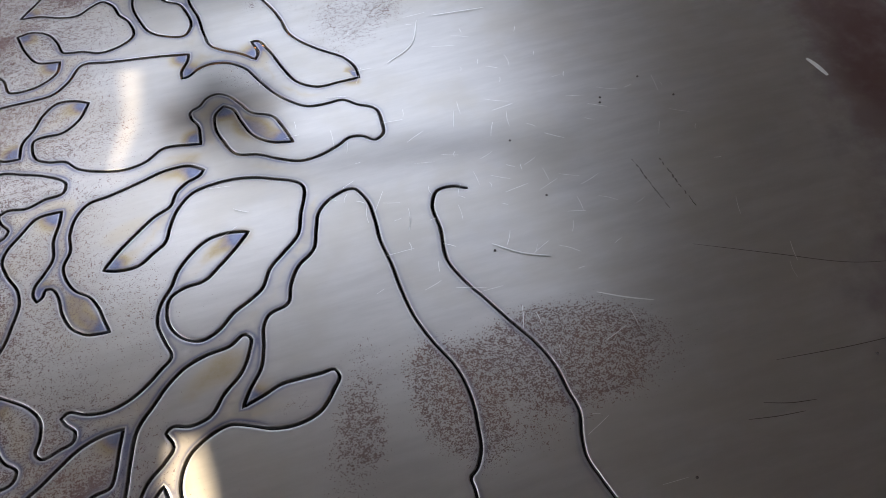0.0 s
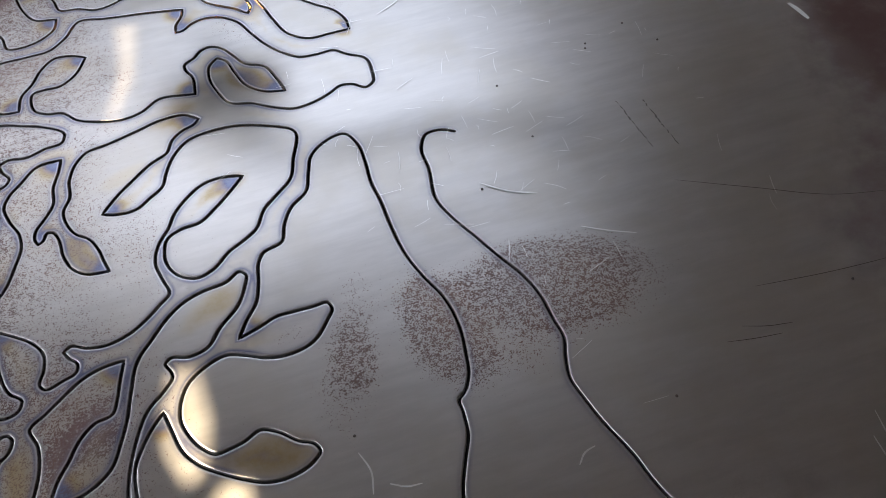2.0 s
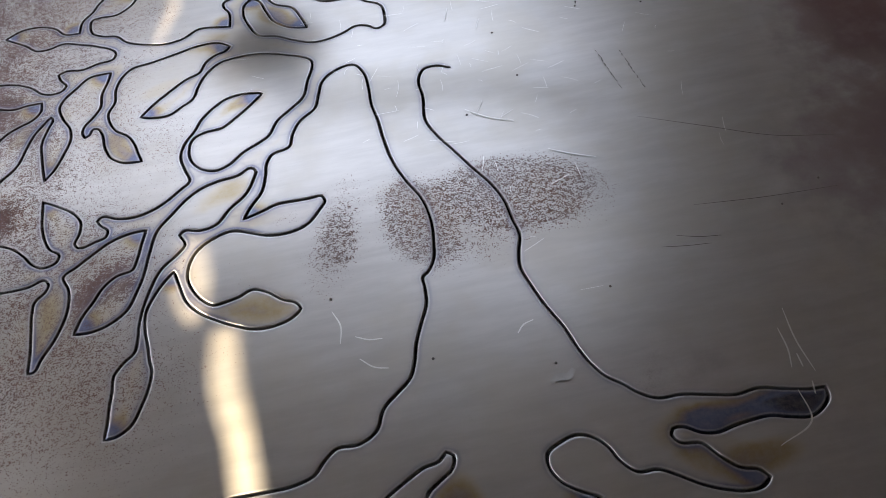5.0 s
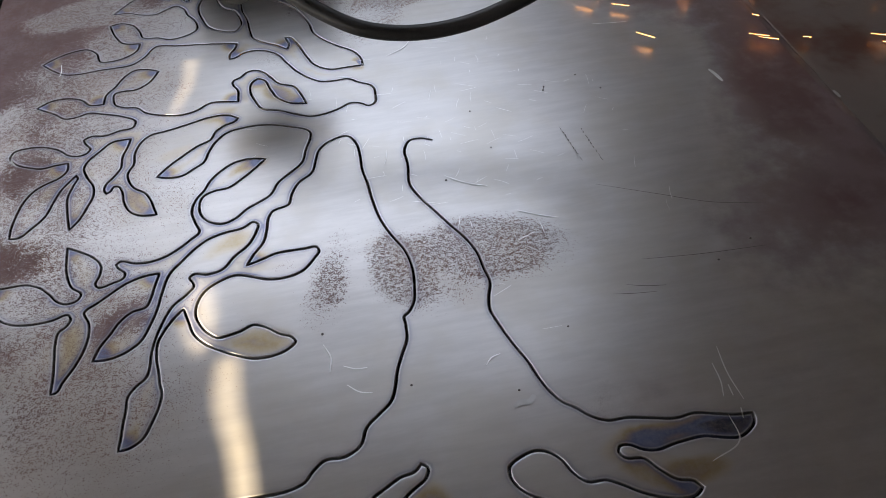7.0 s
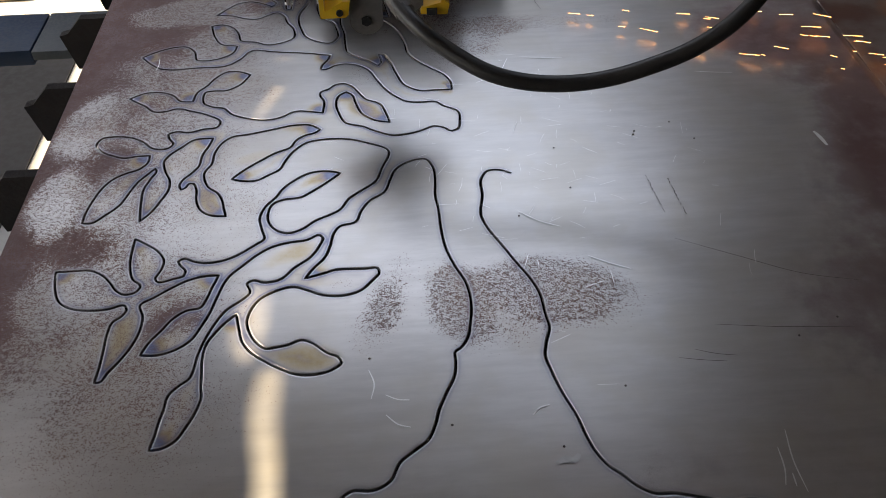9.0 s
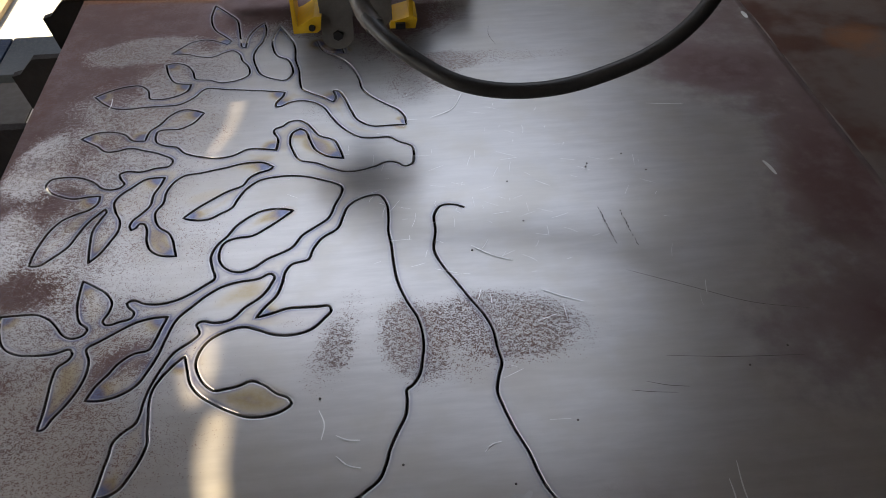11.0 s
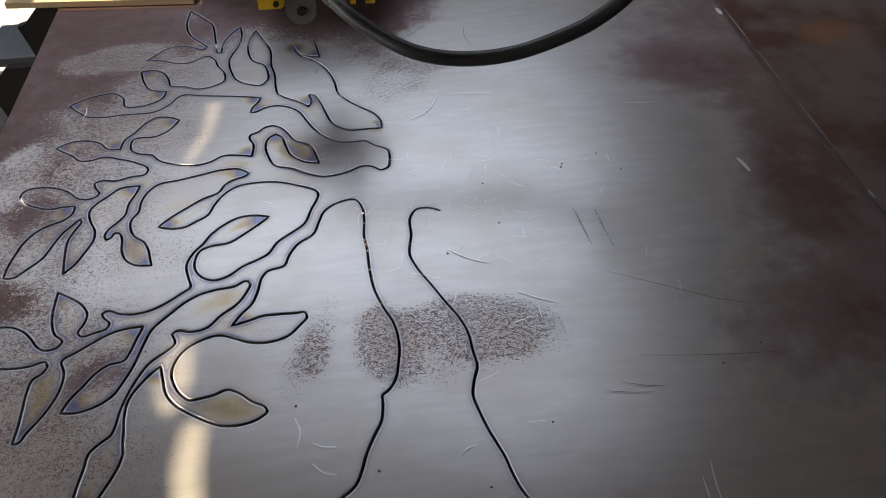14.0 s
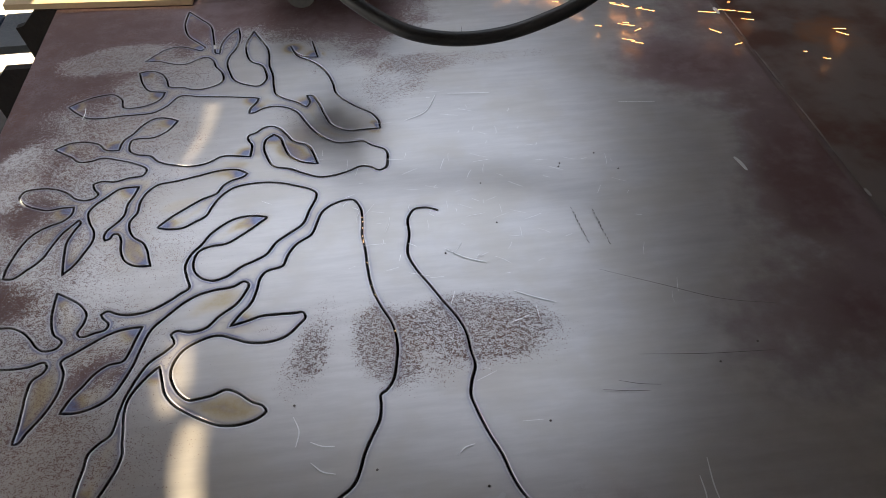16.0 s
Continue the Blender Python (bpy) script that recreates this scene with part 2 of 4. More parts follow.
def curve_through(points, step):
    """A smooth line through points that keeps sharp tips sharp, in even steps."""
    p = np.array(points, float)
    n = len(p)
    tan = np.zeros_like(p)
    sharp = np.zeros(n, bool)
    for i in range(1, n - 1):
        a, b = p[i] - p[i - 1], p[i + 1] - p[i]
        la, lb = np.linalg.norm(a), np.linalg.norm(b)
        sharp[i] = np.dot(a, b) / (la * lb + 1e-12) < 0.25
        tan[i] = (a / la * lb + b / lb * la) / (la + lb)
    out = []
    for i in range(n - 1):
        d = p[i + 1] - p[i]
        length = np.linalg.norm(d)
        t0 = d if sharp[i] or i == 0 else tan[i] * length
        t1 = d if sharp[i + 1] or i == n - 2 else tan[i + 1] * length
        k = max(1, int(round(length / step)))
        for s in np.arange(k) / k:
            out.append((2 * s**3 - 3 * s**2 + 1) * p[i] + (s**3 - 2 * s**2 + s) * t0 + (3 * s**2 - 2 * s**3) * p[i + 1] + (s**3 - s**2) * t1)
    out.append(p[-1])
    return np.array(out)


# ---- the cut: one line round half a tree, in centimetres on the plate ----
CUT = (
    [  # upper twigs
        (-6.7, 55.0), (-6.1, 51.3), (-5.6, 48.2), (-8.3, 48.8), (-10.0, 50.3), (-11.2, 53.5), (-9.4, 48.8), (-7.7, 47.4),
        (-5.4, 44.7), (-3.8, 41.2), (-2.8, 37.3), (-2.3, 33.7), (-0.8, 30.9), (1.7, 27.9), (4.3, 25.2), (5.3, 22.6),
        (5.3, 20.4), (2.4, 20.4), (-0.7, 20.5), (-3.2, 22.5), (-4.7, 26.5), (-5.9, 31.0), (-7.2, 33.6), (-7.9, 33.7),
        (-7.5, 30.5), (-8.0, 29.5), (-10.0, 31.6), (-12.1, 33.1), (-13.8, 34.8), (-14.4, 38.0), (-14.7, 42.4), (-15.5, 46.5),
        (-15.6, 50.0),
    ],
    [  # top leaves
        (-15.9, 52.8), (-17.5, 57.2), (-19.2, 61.5), (-20.5, 55.9), (-20.3, 51.8), (-19.0, 48.2), (-17.1, 46.7), (-16.3, 44.4),
        (-16.1, 40.4), (-17.2, 38.7), (-20.0, 39.5), (-22.1, 41.3), (-23.4, 44.8), (-24.1, 49.4), (-23.8, 51.2), (-22.5, 55.0),
        (-22.1, 59.9), (-22.6, 63.5), (-24.0, 61.5), (-25.6, 57.5), (-26.0, 52.7), (-26.4, 52.8), (-27.2, 55.8), (-27.9, 60.8),
        (-28.8, 65.5), (-31.3, 69.1), (-34.1, 72.8), (-34.3, 65.6), (-33.0, 61.1), (-30.3, 57.4), (-29.2, 55.6), (-30.0, 54.5),
        (-31.9, 55.8), (-34.4, 56.9), (-37.2, 56.3), (-39.3, 54.0), (-41.1, 51.7), (-37.8, 51.2), (-35.4, 50.0), (-32.5, 49.5),
        (-30.3, 51.0), (-28.7, 51.7),
    ],
    [  # second leaves
        (-27.2, 50.3), (-26.3, 47.4), (-25.0, 45.0), (-24.8, 41.1), (-27.1, 39.5), (-29.8, 39.1), (-32.1, 40.3), (-35.0, 41.1),
        (-35.8, 43.8), (-37.2, 46.4), (-39.6, 47.7), (-41.6, 47.3), (-40.4, 43.0), (-38.7, 40.0), (-35.6, 39.1), (-36.1, 36.7),
        (-38.0, 35.0), (-40.6, 34.2), (-42.7, 34.5), (-43.7, 37.7), (-45.6, 39.6), (-48.3, 39.4), (-51.3, 38.0), (-53.5, 36.3),
        (-51.5, 33.9), (-49.1, 31.9), (-46.4, 31.4), (-43.3, 31.7), (-39.7, 31.7), (-37.1, 31.9), (-34.7, 33.9), (-32.4, 37.2),
        (-28.5, 36.4), (-21.9, 35.2), (-17.2, 34.1),
    ],
    [  # snout branch
        (-17.5, 32.7), (-18.7, 30.5), (-18.8, 29.0), (-17.9, 29.1), (-16.4, 30.2), (-14.8, 30.7), (-12.1, 30.1), (-10.0, 28.3),
        (-8.4, 24.8), (-6.9, 21.6), (-4.9, 18.8), (-2.9, 17.1), (-0.3, 16.7), (2.0, 16.7), (3.6, 15.2), (5.8, 13.5),
        (6.0, 10.6), (5.4, 8.2), (4.4, 7.7), (2.9, 8.9), (1.3, 9.3), (-0.7, 8.3), (-3.2, 7.4), (-5.6, 7.2),
        (-8.5, 8.6), (-10.9, 10.3), (-13.8, 11.5),
    ],
    [  # inner leaf
        (-15.1, 14.5), (-15.7, 17.5), (-15.2, 20.1), (-14.0, 21.2), (-13.0, 20.3), (-12.2, 17.5), (-10.9, 13.9), (-8.9, 12.0),
        (-6.2, 11.1), (-6.9, 14.2), (-7.9, 16.9), (-10.4, 18.5), (-11.8, 21.0), (-13.1, 23.1), (-14.6, 24.0), (-16.2, 23.5),
        (-17.1, 22.4), (-18.6, 21.5), (-18.6, 20.2), (-18.0, 18.9), (-18.0, 14.9), (-19.9, 15.4), (-22.8, 15.8), (-25.7, 14.0),
        (-28.0, 13.6), (-31.0, 14.3), (-34.1, 15.9), (-35.8, 17.9), (-37.9, 18.5), (-39.5, 19.8), (-39.9, 21.6), (-39.6, 23.3),
        (-38.1, 23.6), (-36.1, 23.5), (-33.7, 25.2), (-32.0, 28.5), (-34.2, 29.7), (-36.3, 29.9), (-38.2, 28.2), (-39.8, 25.2),
        (-41.1, 23.5), (-41.6, 20.4),
    ],
    [  # third leaves
        (-43.7, 20.7), (-45.5, 22.8), (-48.2, 24.0), (-50.7, 23.9), (-53.2, 22.3), (-51.6, 21.0), (-49.8, 19.6), (-48.0, 17.8),
        (-46.1, 17.7), (-44.3, 18.4), (-41.1, 17.3), (-38.5, 16.1), (-35.8, 13.5),
    ],
    [  # fan leaves
        (-36.2, 12.2), (-38.5, 11.8), (-40.8, 11.0), (-43.3, 11.4), (-44.4, 10.8), (-44.0, 9.5), (-43.1, 7.9), (-43.6, 6.9),
        (-44.9, 6.5), (-46.4, 7.0), (-48.2, 8.9), (-50.9, 10.5), (-53.4, 10.9), (-55.7, 10.4), (-56.2, 9.1), (-54.9, 6.9),
        (-52.7, 5.5), (-50.7, 4.7), (-48.4, 5.0), (-46.5, 5.0), (-46.5, 3.1), (-47.7, 1.4), (-49.4, 0.6), (-51.4, -0.9),
        (-52.7, -3.2), (-53.4, -5.9), (-53.9, -9.2), (-53.9, -11.2), (-52.6, -11.4), (-50.8, -9.7), (-49.1, -7.6), (-48.0, -4.3),
        (-47.1, -1.8), (-45.9, 0.1), (-45.0, 1.4), (-44.7, 0.9), (-45.2, -1.0), (-45.9, -3.7), (-45.7, -7.2), (-45.1, -11.5),
    ],
    [  # fan stem
        (-43.9, -9.8), (-42.7, -6.8), (-41.9, -4.1), (-42.1, -1.9), (-43.3, 0.8), (-43.8, 3.4), (-43.2, 4.8), (-41.6, 6.7),
        (-39.6, 8.8), (-36.5, 9.0), (-36.9, 7.0), (-37.7, 4.4), (-37.9, 1.4), (-39.1, -0.7), (-40.1, -2.1), (-40.3, -3.5),
        (-39.9, -4.4), (-39.3, -4.0), (-38.8, -2.9), (-38.2, -3.0), (-37.5, -4.4), (-37.1, -7.2), (-36.1, -9.6), (-34.6, -10.9),
        (-32.0, -11.4), (-32.5, -9.6), (-33.0, -7.6), (-33.9, -5.7), (-35.5, -4.2), (-36.4, -2.4), (-36.7, -0.2), (-35.8, 1.9),
        (-35.7, 4.7), (-34.6, 7.7), (-33.4, 9.0),
    ],
    [  # long leaf
        (-30.5, 9.6), (-26.7, 10.6), (-22.9, 11.6), (-20.0, 11.4), (-18.3, 10.1), (-18.9, 9.3), (-20.8, 8.5), (-22.2, 7.3),
        (-23.2, 5.2), (-25.3, 4.1), (-27.9, 2.0), (-30.1, -0.0), (-32.1, -2.3), (-30.7, -2.9), (-27.9, -3.0), (-26.2, -1.8),
        (-24.5, -0.5), (-23.7, 1.7), (-22.5, 4.2), (-20.2, 6.5), (-17.4, 7.1), (-13.0, 6.7), (-10.2, 5.5), (-6.7, 3.2),
    ],
    [  # big leaf
        (-7.9, -1.9), (-8.8, -4.7), (-11.1, -6.9), (-12.9, -8.5), (-14.6, -11.4), (-16.3, -12.5), (-18.0, -13.4), (-20.5, -15.5),
        (-22.1, -16.0), (-23.9, -15.2), (-25.3, -13.1), (-25.5, -10.9), (-24.8, -8.9), (-23.1, -8.1), (-20.9, -7.9), (-18.7, -6.3),
        (-16.5, -4.3), (-14.5, -2.2), (-16.6, -1.6), (-19.4, -1.8), (-22.0, -3.6), (-23.7, -5.6), (-24.5, -7.3), (-26.0, -9.5),
        (-26.7, -12.1), (-26.2, -14.7), (-25.7, -17.1),
    ],
    [  # middle leaves
        (-27.0, -18.3), (-28.5, -19.6), (-30.8, -21.0), (-33.2, -21.5), (-35.3, -21.1), (-37.1, -20.3), (-37.8, -20.8), (-37.4, -21.6),
        (-36.4, -22.9), (-36.6, -23.8), (-38.1, -24.4), (-40.0, -24.8), (-40.5, -24.2), (-40.0, -22.4), (-39.9, -20.5), (-41.1, -18.4),
        (-43.0, -16.8), (-45.0, -15.4), (-45.0, -17.5), (-44.7, -21.1), (-43.7, -24.0), (-42.4, -25.4), (-42.8, -26.5), (-44.3, -26.9),
        (-45.7, -26.0), (-46.9, -24.3), (-48.4, -22.7), (-50.2, -21.7), (-52.7, -21.6), (-55.2, -21.6), (-54.5, -24.8), (-53.2, -27.6),
        (-51.3, -29.0), (-48.4, -29.6), (-45.8, -29.5), (-43.9, -29.0), (-43.5, -29.7),
    ],
    [  # lower leaves
        (-43.9, -31.0), (-44.9, -31.9), (-45.2, -33.9), (-45.1, -36.8), (-45.0, -39.6), (-45.1, -42.2), (-44.5, -42.2), (-43.7, -40.7),
        (-42.4, -38.5), (-41.4, -36.1), (-40.9, -33.7), (-41.0, -31.2), (-41.7, -29.0), (-40.2, -27.9), (-38.1, -26.3), (-36.0, -24.9),
        (-33.7, -24.2), (-31.5, -24.1), (-32.2, -26.6), (-32.7, -28.7), (-33.3, -30.2), (-35.1, -30.6), (-36.8, -32.0), (-38.0, -34.0),
        (-39.2, -35.8), (-40.1, -38.1), (-38.0, -38.3), (-35.9, -37.7), (-33.9, -36.2), (-32.8, -33.9), (-31.9, -31.4), (-31.2, -28.3),
        (-30.0, -24.5),
    ],
    [  # low branch
        (-28.2, -22.4), (-26.4, -20.4), (-24.4, -18.9), (-22.0, -18.1), (-19.1, -17.7), (-17.4, -16.8), (-16.9, -17.3), (-17.3, -19.1),
        (-18.5, -21.4), (-20.8, -23.5), (-22.7, -25.7), (-24.7, -26.1), (-26.7, -25.6), (-27.3, -26.1), (-26.9, -27.0), (-26.7, -27.9),
        (-27.6, -29.1), (-29.7, -31.0), (-31.2, -34.0), (-32.0, -36.4), (-32.5, -38.8), (-32.7, -41.1), (-33.0, -42.4), (-34.3, -43.6),
        (-35.3, -44.9), (-35.5, -47.0), (-35.8, -49.0), (-36.0, -51.1), (-36.3, -52.8),
    ],
    [  # hook leaf
        (-35.2, -52.8), (-33.6, -52.0), (-32.3, -49.7), (-31.3, -46.9), (-31.1, -45.2), (-31.3, -44.3), (-31.5, -42.1), (-31.8, -39.7),
        (-31.6, -36.9), (-30.7, -35.0), (-29.4, -33.1), (-28.2, -31.8), (-27.6, -34.3), (-26.9, -36.8), (-25.5, -38.8), (-23.5, -40.4),
        (-21.2, -41.9), (-19.3, -42.8), (-16.8, -43.0), (-14.6, -42.3), (-13.6, -41.3), (-14.0, -40.4), (-15.4, -39.6), (-17.4, -37.8),
        (-18.9, -37.1), (-20.7, -37.8), (-22.2, -38.1), (-23.7, -38.2), (-24.9, -37.2), (-26.0, -35.4), (-26.6, -33.3), (-26.3, -31.3),
        (-25.2, -29.3), (-23.3, -28.0), (-20.6, -27.3),
    ],
    [  # side leaf
        (-18.6, -28.1), (-16.6, -29.1), (-14.2, -29.5), (-11.4, -28.8), (-9.4, -26.7), (-8.5, -25.3), (-8.8, -24.4), (-10.2, -24.4),
        (-12.7, -24.3), (-14.7, -24.3), (-16.7, -25.0), (-19.1, -25.7), (-18.0, -23.8), (-16.4, -21.6), (-15.7, -19.2), (-15.1, -16.2),
        (-14.5, -15.2), (-11.9, -14.2), (-11.2, -12.0), (-9.8, -9.5), (-7.5, -7.6), (-6.5, -4.6), (-5.6, -2.1), (-3.7, -0.4),
        (-0.5, 0.2),
    ],
    [  # trunk left
        (0.5, -1.8), (0.7, -5.5), (0.5, -9.0), (0.8, -12.3), (0.9, -16.2), (1.4, -21.2), (2.4, -24.8), (3.7, -28.3),
        (4.1, -32.6), (3.7, -35.7), (3.0, -38.6), (1.6, -40.4),
    ],
    [  # root left
        (1.4, -40.5), (1.2, -42.1), (0.9, -44.5), (-0.3, -47.1), (-1.4, -49.6), (-2.0, -51.7), (-2.9, -53.7), (-4.8, -55.3),
        (-6.4, -56.6), (-7.7, -59.1), (-9.7, -60.1), (-12.1, -60.0), (-13.6, -61.1), (-14.7, -62.3), (-16.7, -62.9), (-20.0, -62.9),
        (-23.8, -62.8), (-27.3, -63.6), (-25.8, -65.3), (-20.8, -66.2), (-14.0, -67.5), (-10.2, -67.7), (-7.3, -66.1), (-5.2, -65.0),
        (-3.7, -64.3), (-2.0, -64.0), (-1.1, -63.2), (-0.4, -63.7), (-0.8, -65.0), (-2.4, -66.1), (-3.7, -67.0), (-4.7, -69.1),
        (-2.0, -71.8), (4.3, -72.6), (10.3, -72.0), (12.8, -71.6),
    ],
    [  # root right
        (10.8, -70.4), (9.5, -69.2), (8.7, -67.3), (8.9, -66.1), (10.8, -65.0), (12.6, -64.7), (14.1, -65.4), (15.1, -66.6),
        (15.9, -68.6), (17.1, -70.0), (19.3, -70.3), (20.7, -71.2), (22.8, -72.8), (24.5, -73.7), (26.9, -74.5), (28.6, -74.4),
        (29.6, -73.7), (29.0, -72.8), (27.2, -72.1), (25.6, -70.3), (24.5, -68.7), (22.3, -68.0), (21.9, -67.2), (22.3, -66.5),
        (23.2, -66.5), (24.9, -67.6), (26.2, -68.0), (28.8, -67.7), (30.3, -67.6), (32.5, -67.6), (34.6, -68.3), (36.6, -68.7),
        (38.3, -68.0), (39.3, -67.1), (39.6, -65.9),
    ],
    [  # root top
        (38.1, -65.8), (35.4, -65.1), (32.5, -64.3), (30.6, -64.5), (27.3, -63.7), (24.6, -63.0), (22.1, -62.8), (20.4, -61.7),
        (19.1, -60.2), (17.8, -59.0), (16.8, -57.3), (16.0, -54.9), (15.4, -52.0), (14.2, -48.4), (13.3, -44.7),
    ],
    [  # trunk right
        (12.9, -42.3), (13.4, -39.9), (14.2, -37.5), (14.0, -35.0), (13.8, -31.3), (13.0, -28.5), (11.4, -25.0), (9.8, -21.3),
        (8.1, -17.5), (7.3, -14.8), (7.9, -9.6), (8.2, -5.4), (9.3, -3.7), (11.4, -3.6), (13.0, -4.5),
    ],
)
KERF = 0.0017  # half its width
PLATE = (-0.643, 0.834, -1.75, 0.788)
THICK = 0.0065


def soft(v, lo, hi):
    s = np.clip((v - lo) / (hi - lo), 0, 1)
    return s * s * (3 - 2 * s)


def blob(x, y, cx, cy, rx, ry, turn=0.0):
    c, s = math.cos(radians(turn)), math.sin(radians(turn))
    u, v = (x - cx) * c + (y - cy) * s, -(x - cx) * s + (y - cy) * c
    return 1 - soft(np.hypot(u / rx, v / ry), 0.35, 1.25)


def steel_plate():
    from mathutils import geometry, kdtree
    line = curve_through([q for piece in CUT for q in piece], 0.45) / 100
    keep = [0]
    for i in range(1, len(line)):
        if np.linalg.norm(line[i] - line[keep[-1]]) > 0.002:
            keep.append(i)
    line = line[keep]
    dense = np.concatenate([line[:-1] + (line[1:] - line[:-1]) * s for s in np.arange(8) / 8])
    tree = kdtree.KDTree(len(dense))
    for i, (x, y) in enumerate(dense):
        tree.insert((x, y, 0), i)
    tree.balance()
    d = np.gradient(line, axis=0)
    d /= np.linalg.norm(d, axis=1)[:, None]
    side = np.c_[-d[:, 1], d[:, 0]]
    verts, edges = [], []

    def loop(points, closed=True):
        start = len(verts)
        verts.extend(Vector(p) for p in points)
        edges.extend((start + i, start + i + 1) for i in range(len(points) - 1))
        if closed:
            edges.append((len(verts) - 1, start))

    for w in (KERF, KERF + 0.0011, KERF + 0.0030, KERF + 0.0062):
        tip0, tip1 = line[0] - d[0] * w, line[-1] + d[-1] * w
        loop(np.concatenate([[tip0], line + side * w, [tip1], (line - side * w)[::-1]]))
    x0, x1, y0, y1 = PLATE
    loop([(x0, y0), (x1, y0), (x1, y1), (x0, y1)])
    fine = [(x, y) for x in np.arange(-0.64, 0.50, 0.0085) for y in np.arange(-0.78, 0.72, 0.0085)]
    coarse = [(x, y) for x in np.arange(x0 + 0.02, x1, 0.03) for y in np.arange(y0 + 0.02, y1, 0.03) if not (-0.645 < x < 0.505 and -0.785 < y < 0.725)]
    rng = random.Random(4)
    for x, y in fine + coarse:
        x, y = x + rng.uniform(-0.002, 0.002), y + rng.uniform(-0.002, 0.002)
        if tree.find((x, y, 0))[2] > KERF + 0.0090:
            verts.append(Vector((x, y)))
    vs, _, fs, _, _, _ = geometry.delaunay_2d_cdt(verts, edges, [], 0, 1e-6)
    vs = np.array([tuple(v) for v in vs])
    dist = np.array([tree.find((x, y, 0))[2] for x, y in vs])
    faces = []
    for f in fs:
        c = vs[list(f)].mean(axis=0)
        if tree.find((c[0], c[1], 0))[2] > KERF * 0.93:
            faces.append(list(f))
    used = sorted({i for f in faces for i in f})
    where = {i: k for k, i in enumerate(used)}
    faces = [[where[i] for i in f] for f in faces]
    vs, dist = vs[used], dist[used]
    x, y = vs[:, 0], vs[:, 1]
    wave = np.array([0.5 * noise.noise((a * 2.3, b * 2.3, 3)) + 0.3 * noise.noise((a * 7, b * 7, 9)) for a, b in vs])
    # mill scale left on the plate; far end and right also paint dark reflections
    scale = (0.54 * (1 - soft(x + 0.25 * wave, -0.60, -0.22))) * soft(y, -0.75, -0.30) + 0.40 * (1 - soft(x + 0.05 * wave, -0.64, -0.56))
    scale += 0.85 * soft(y - 0.10 * x + 0.25 * wave, 0.42, 0.64) * (1 - soft(x, 0.05, 0.35))
    scale += 0.66 * soft(x + 0.12 * y + 0.25 * wave, 0.46, 0.82) + 0.25 * soft(x - 0.6 * y, 0.52, 0.80)
    for k, cx, cy, rx, ry, turn in (
            (0.10, -0.30, -0.74, 0.42, 0.32, 10), (0.42, 0.64, 0.34, 0.17, 0.10, -8), (0.35, 0.60, -0.36, 0.16, 0.14, 20), (0.30, 0.74, -0.06, 0.10, 0.14, 0),
            # the patch at (-0.02, 0.44) paints the torch head's dark reflection
            (0.30, -0.02, 0.44, 0.12, 0.12, 0), (0.08, -0.36, -0.46, 0.16, 0.12, 0), (0.22, -0.52, 0.03, 0.07, 0.05, 0), (0.20, -0.53, -0.17, 0.06, 0.05, 0), (0.25, -0.48, 0.36, 0.06, 0.05, 10),
            (0.40, -0.362, -0.324, 0.075, 0.040, 40), (0.30, -0.130, -0.270, 0.05, 0.022, 15), (0.22, -0.60, 0.38, 0.06, 0.16, 0), (0.22, 0.22, -0.60, 0.12, 0.06, 0)):
        scale += k * blob(x, y, cx, cy, rx, ry, turn)
    for k, cx, cy, rx, ry, turn in (
            (1.0, -0.50, 0.535, 0.16, 0.070, 14), (0.60, -0.60, 0.13, 0.05, 0.10, -10), (0.55, -0.60, -0.06, 0.05, 0.09, 0), (0.45, -0.44, -0.10, 0.07, 0.05, 0), (0.30, -0.56, -0.26, 0.07, 0.06, 0),
            (0.40, 0.55, 0.10, 0.12, 0.10, 10), (0.25, 0.45, -0.18, 0.10, 0.10, 0), (0.30, 0.1, -0.1, 0.2, 0.15, 0)):
        scale -= k * blob(x, y, cx, cy, rx, ry, turn)
    # specks
    speck = 0.03 + 0.92 * (1 - soft(x + 0.2 * wave, -0.46, -0.08)) * soft(y, -0.80, -0.25)
    for k, cx, cy, rx, ry, turn in (
            (0.85, 0.170, -0.300, 0.115, 0.075, -14), (0.68, 0.018, -0.310, 0.050, 0.120, 8), (0.72, 0.085, -0.330, 0.13, 0.110, -20), (0.40, 0.22, -0.32, 0.13, 0.08, -25),
            (0.70, -0.068, -0.285, 0.034, 0.090, -14), (0.50, -0.09, -0.36, 0.05, 0.09, -10), (0.80, 0.09, 0.36, 0.10, 0.15, -30), (0.75, 0.24, 0.43, 0.19, 0.050, 0),
            (0.55, -0.10, 0.27, 0.06, 0.06, 0), (0.30, -0.36, -0.52, 0.20, 0.16, 0), (0.25, 0.45, 0.42, 0.10, 0.05, -15)):
        speck += k * blob(x, y, cx, cy, rx, ry, turn)
    # browner towards the left and the near end, and in some patches
    brown_tint = 0.8 * (1 - soft(x + 0.25 * wave, -0.50, -0.15)) + 0.7 * blob(x, y, 0.22, -0.60, 0.16, 0.08) + 0.75 * blob(x, y, -0.13, -0.27, 0.05, 0.03, 15) + 0.6 * (1 - soft(y + 0.2 * wave, -1.0, -0.55))
    brown_tint += 0.6 * blob(x, y, 0.11, -0.33, 0.14, 0.10, -15) + 0.5 * blob(x, y, -0.08, -0.33, 0.05, 0.12, -12)
    ragged = np.array([noise.noise((a * 16, b * 16, 5)) + 0.6 * noise.noise((a * 38, b * 38, 2)) for a, b in vs])
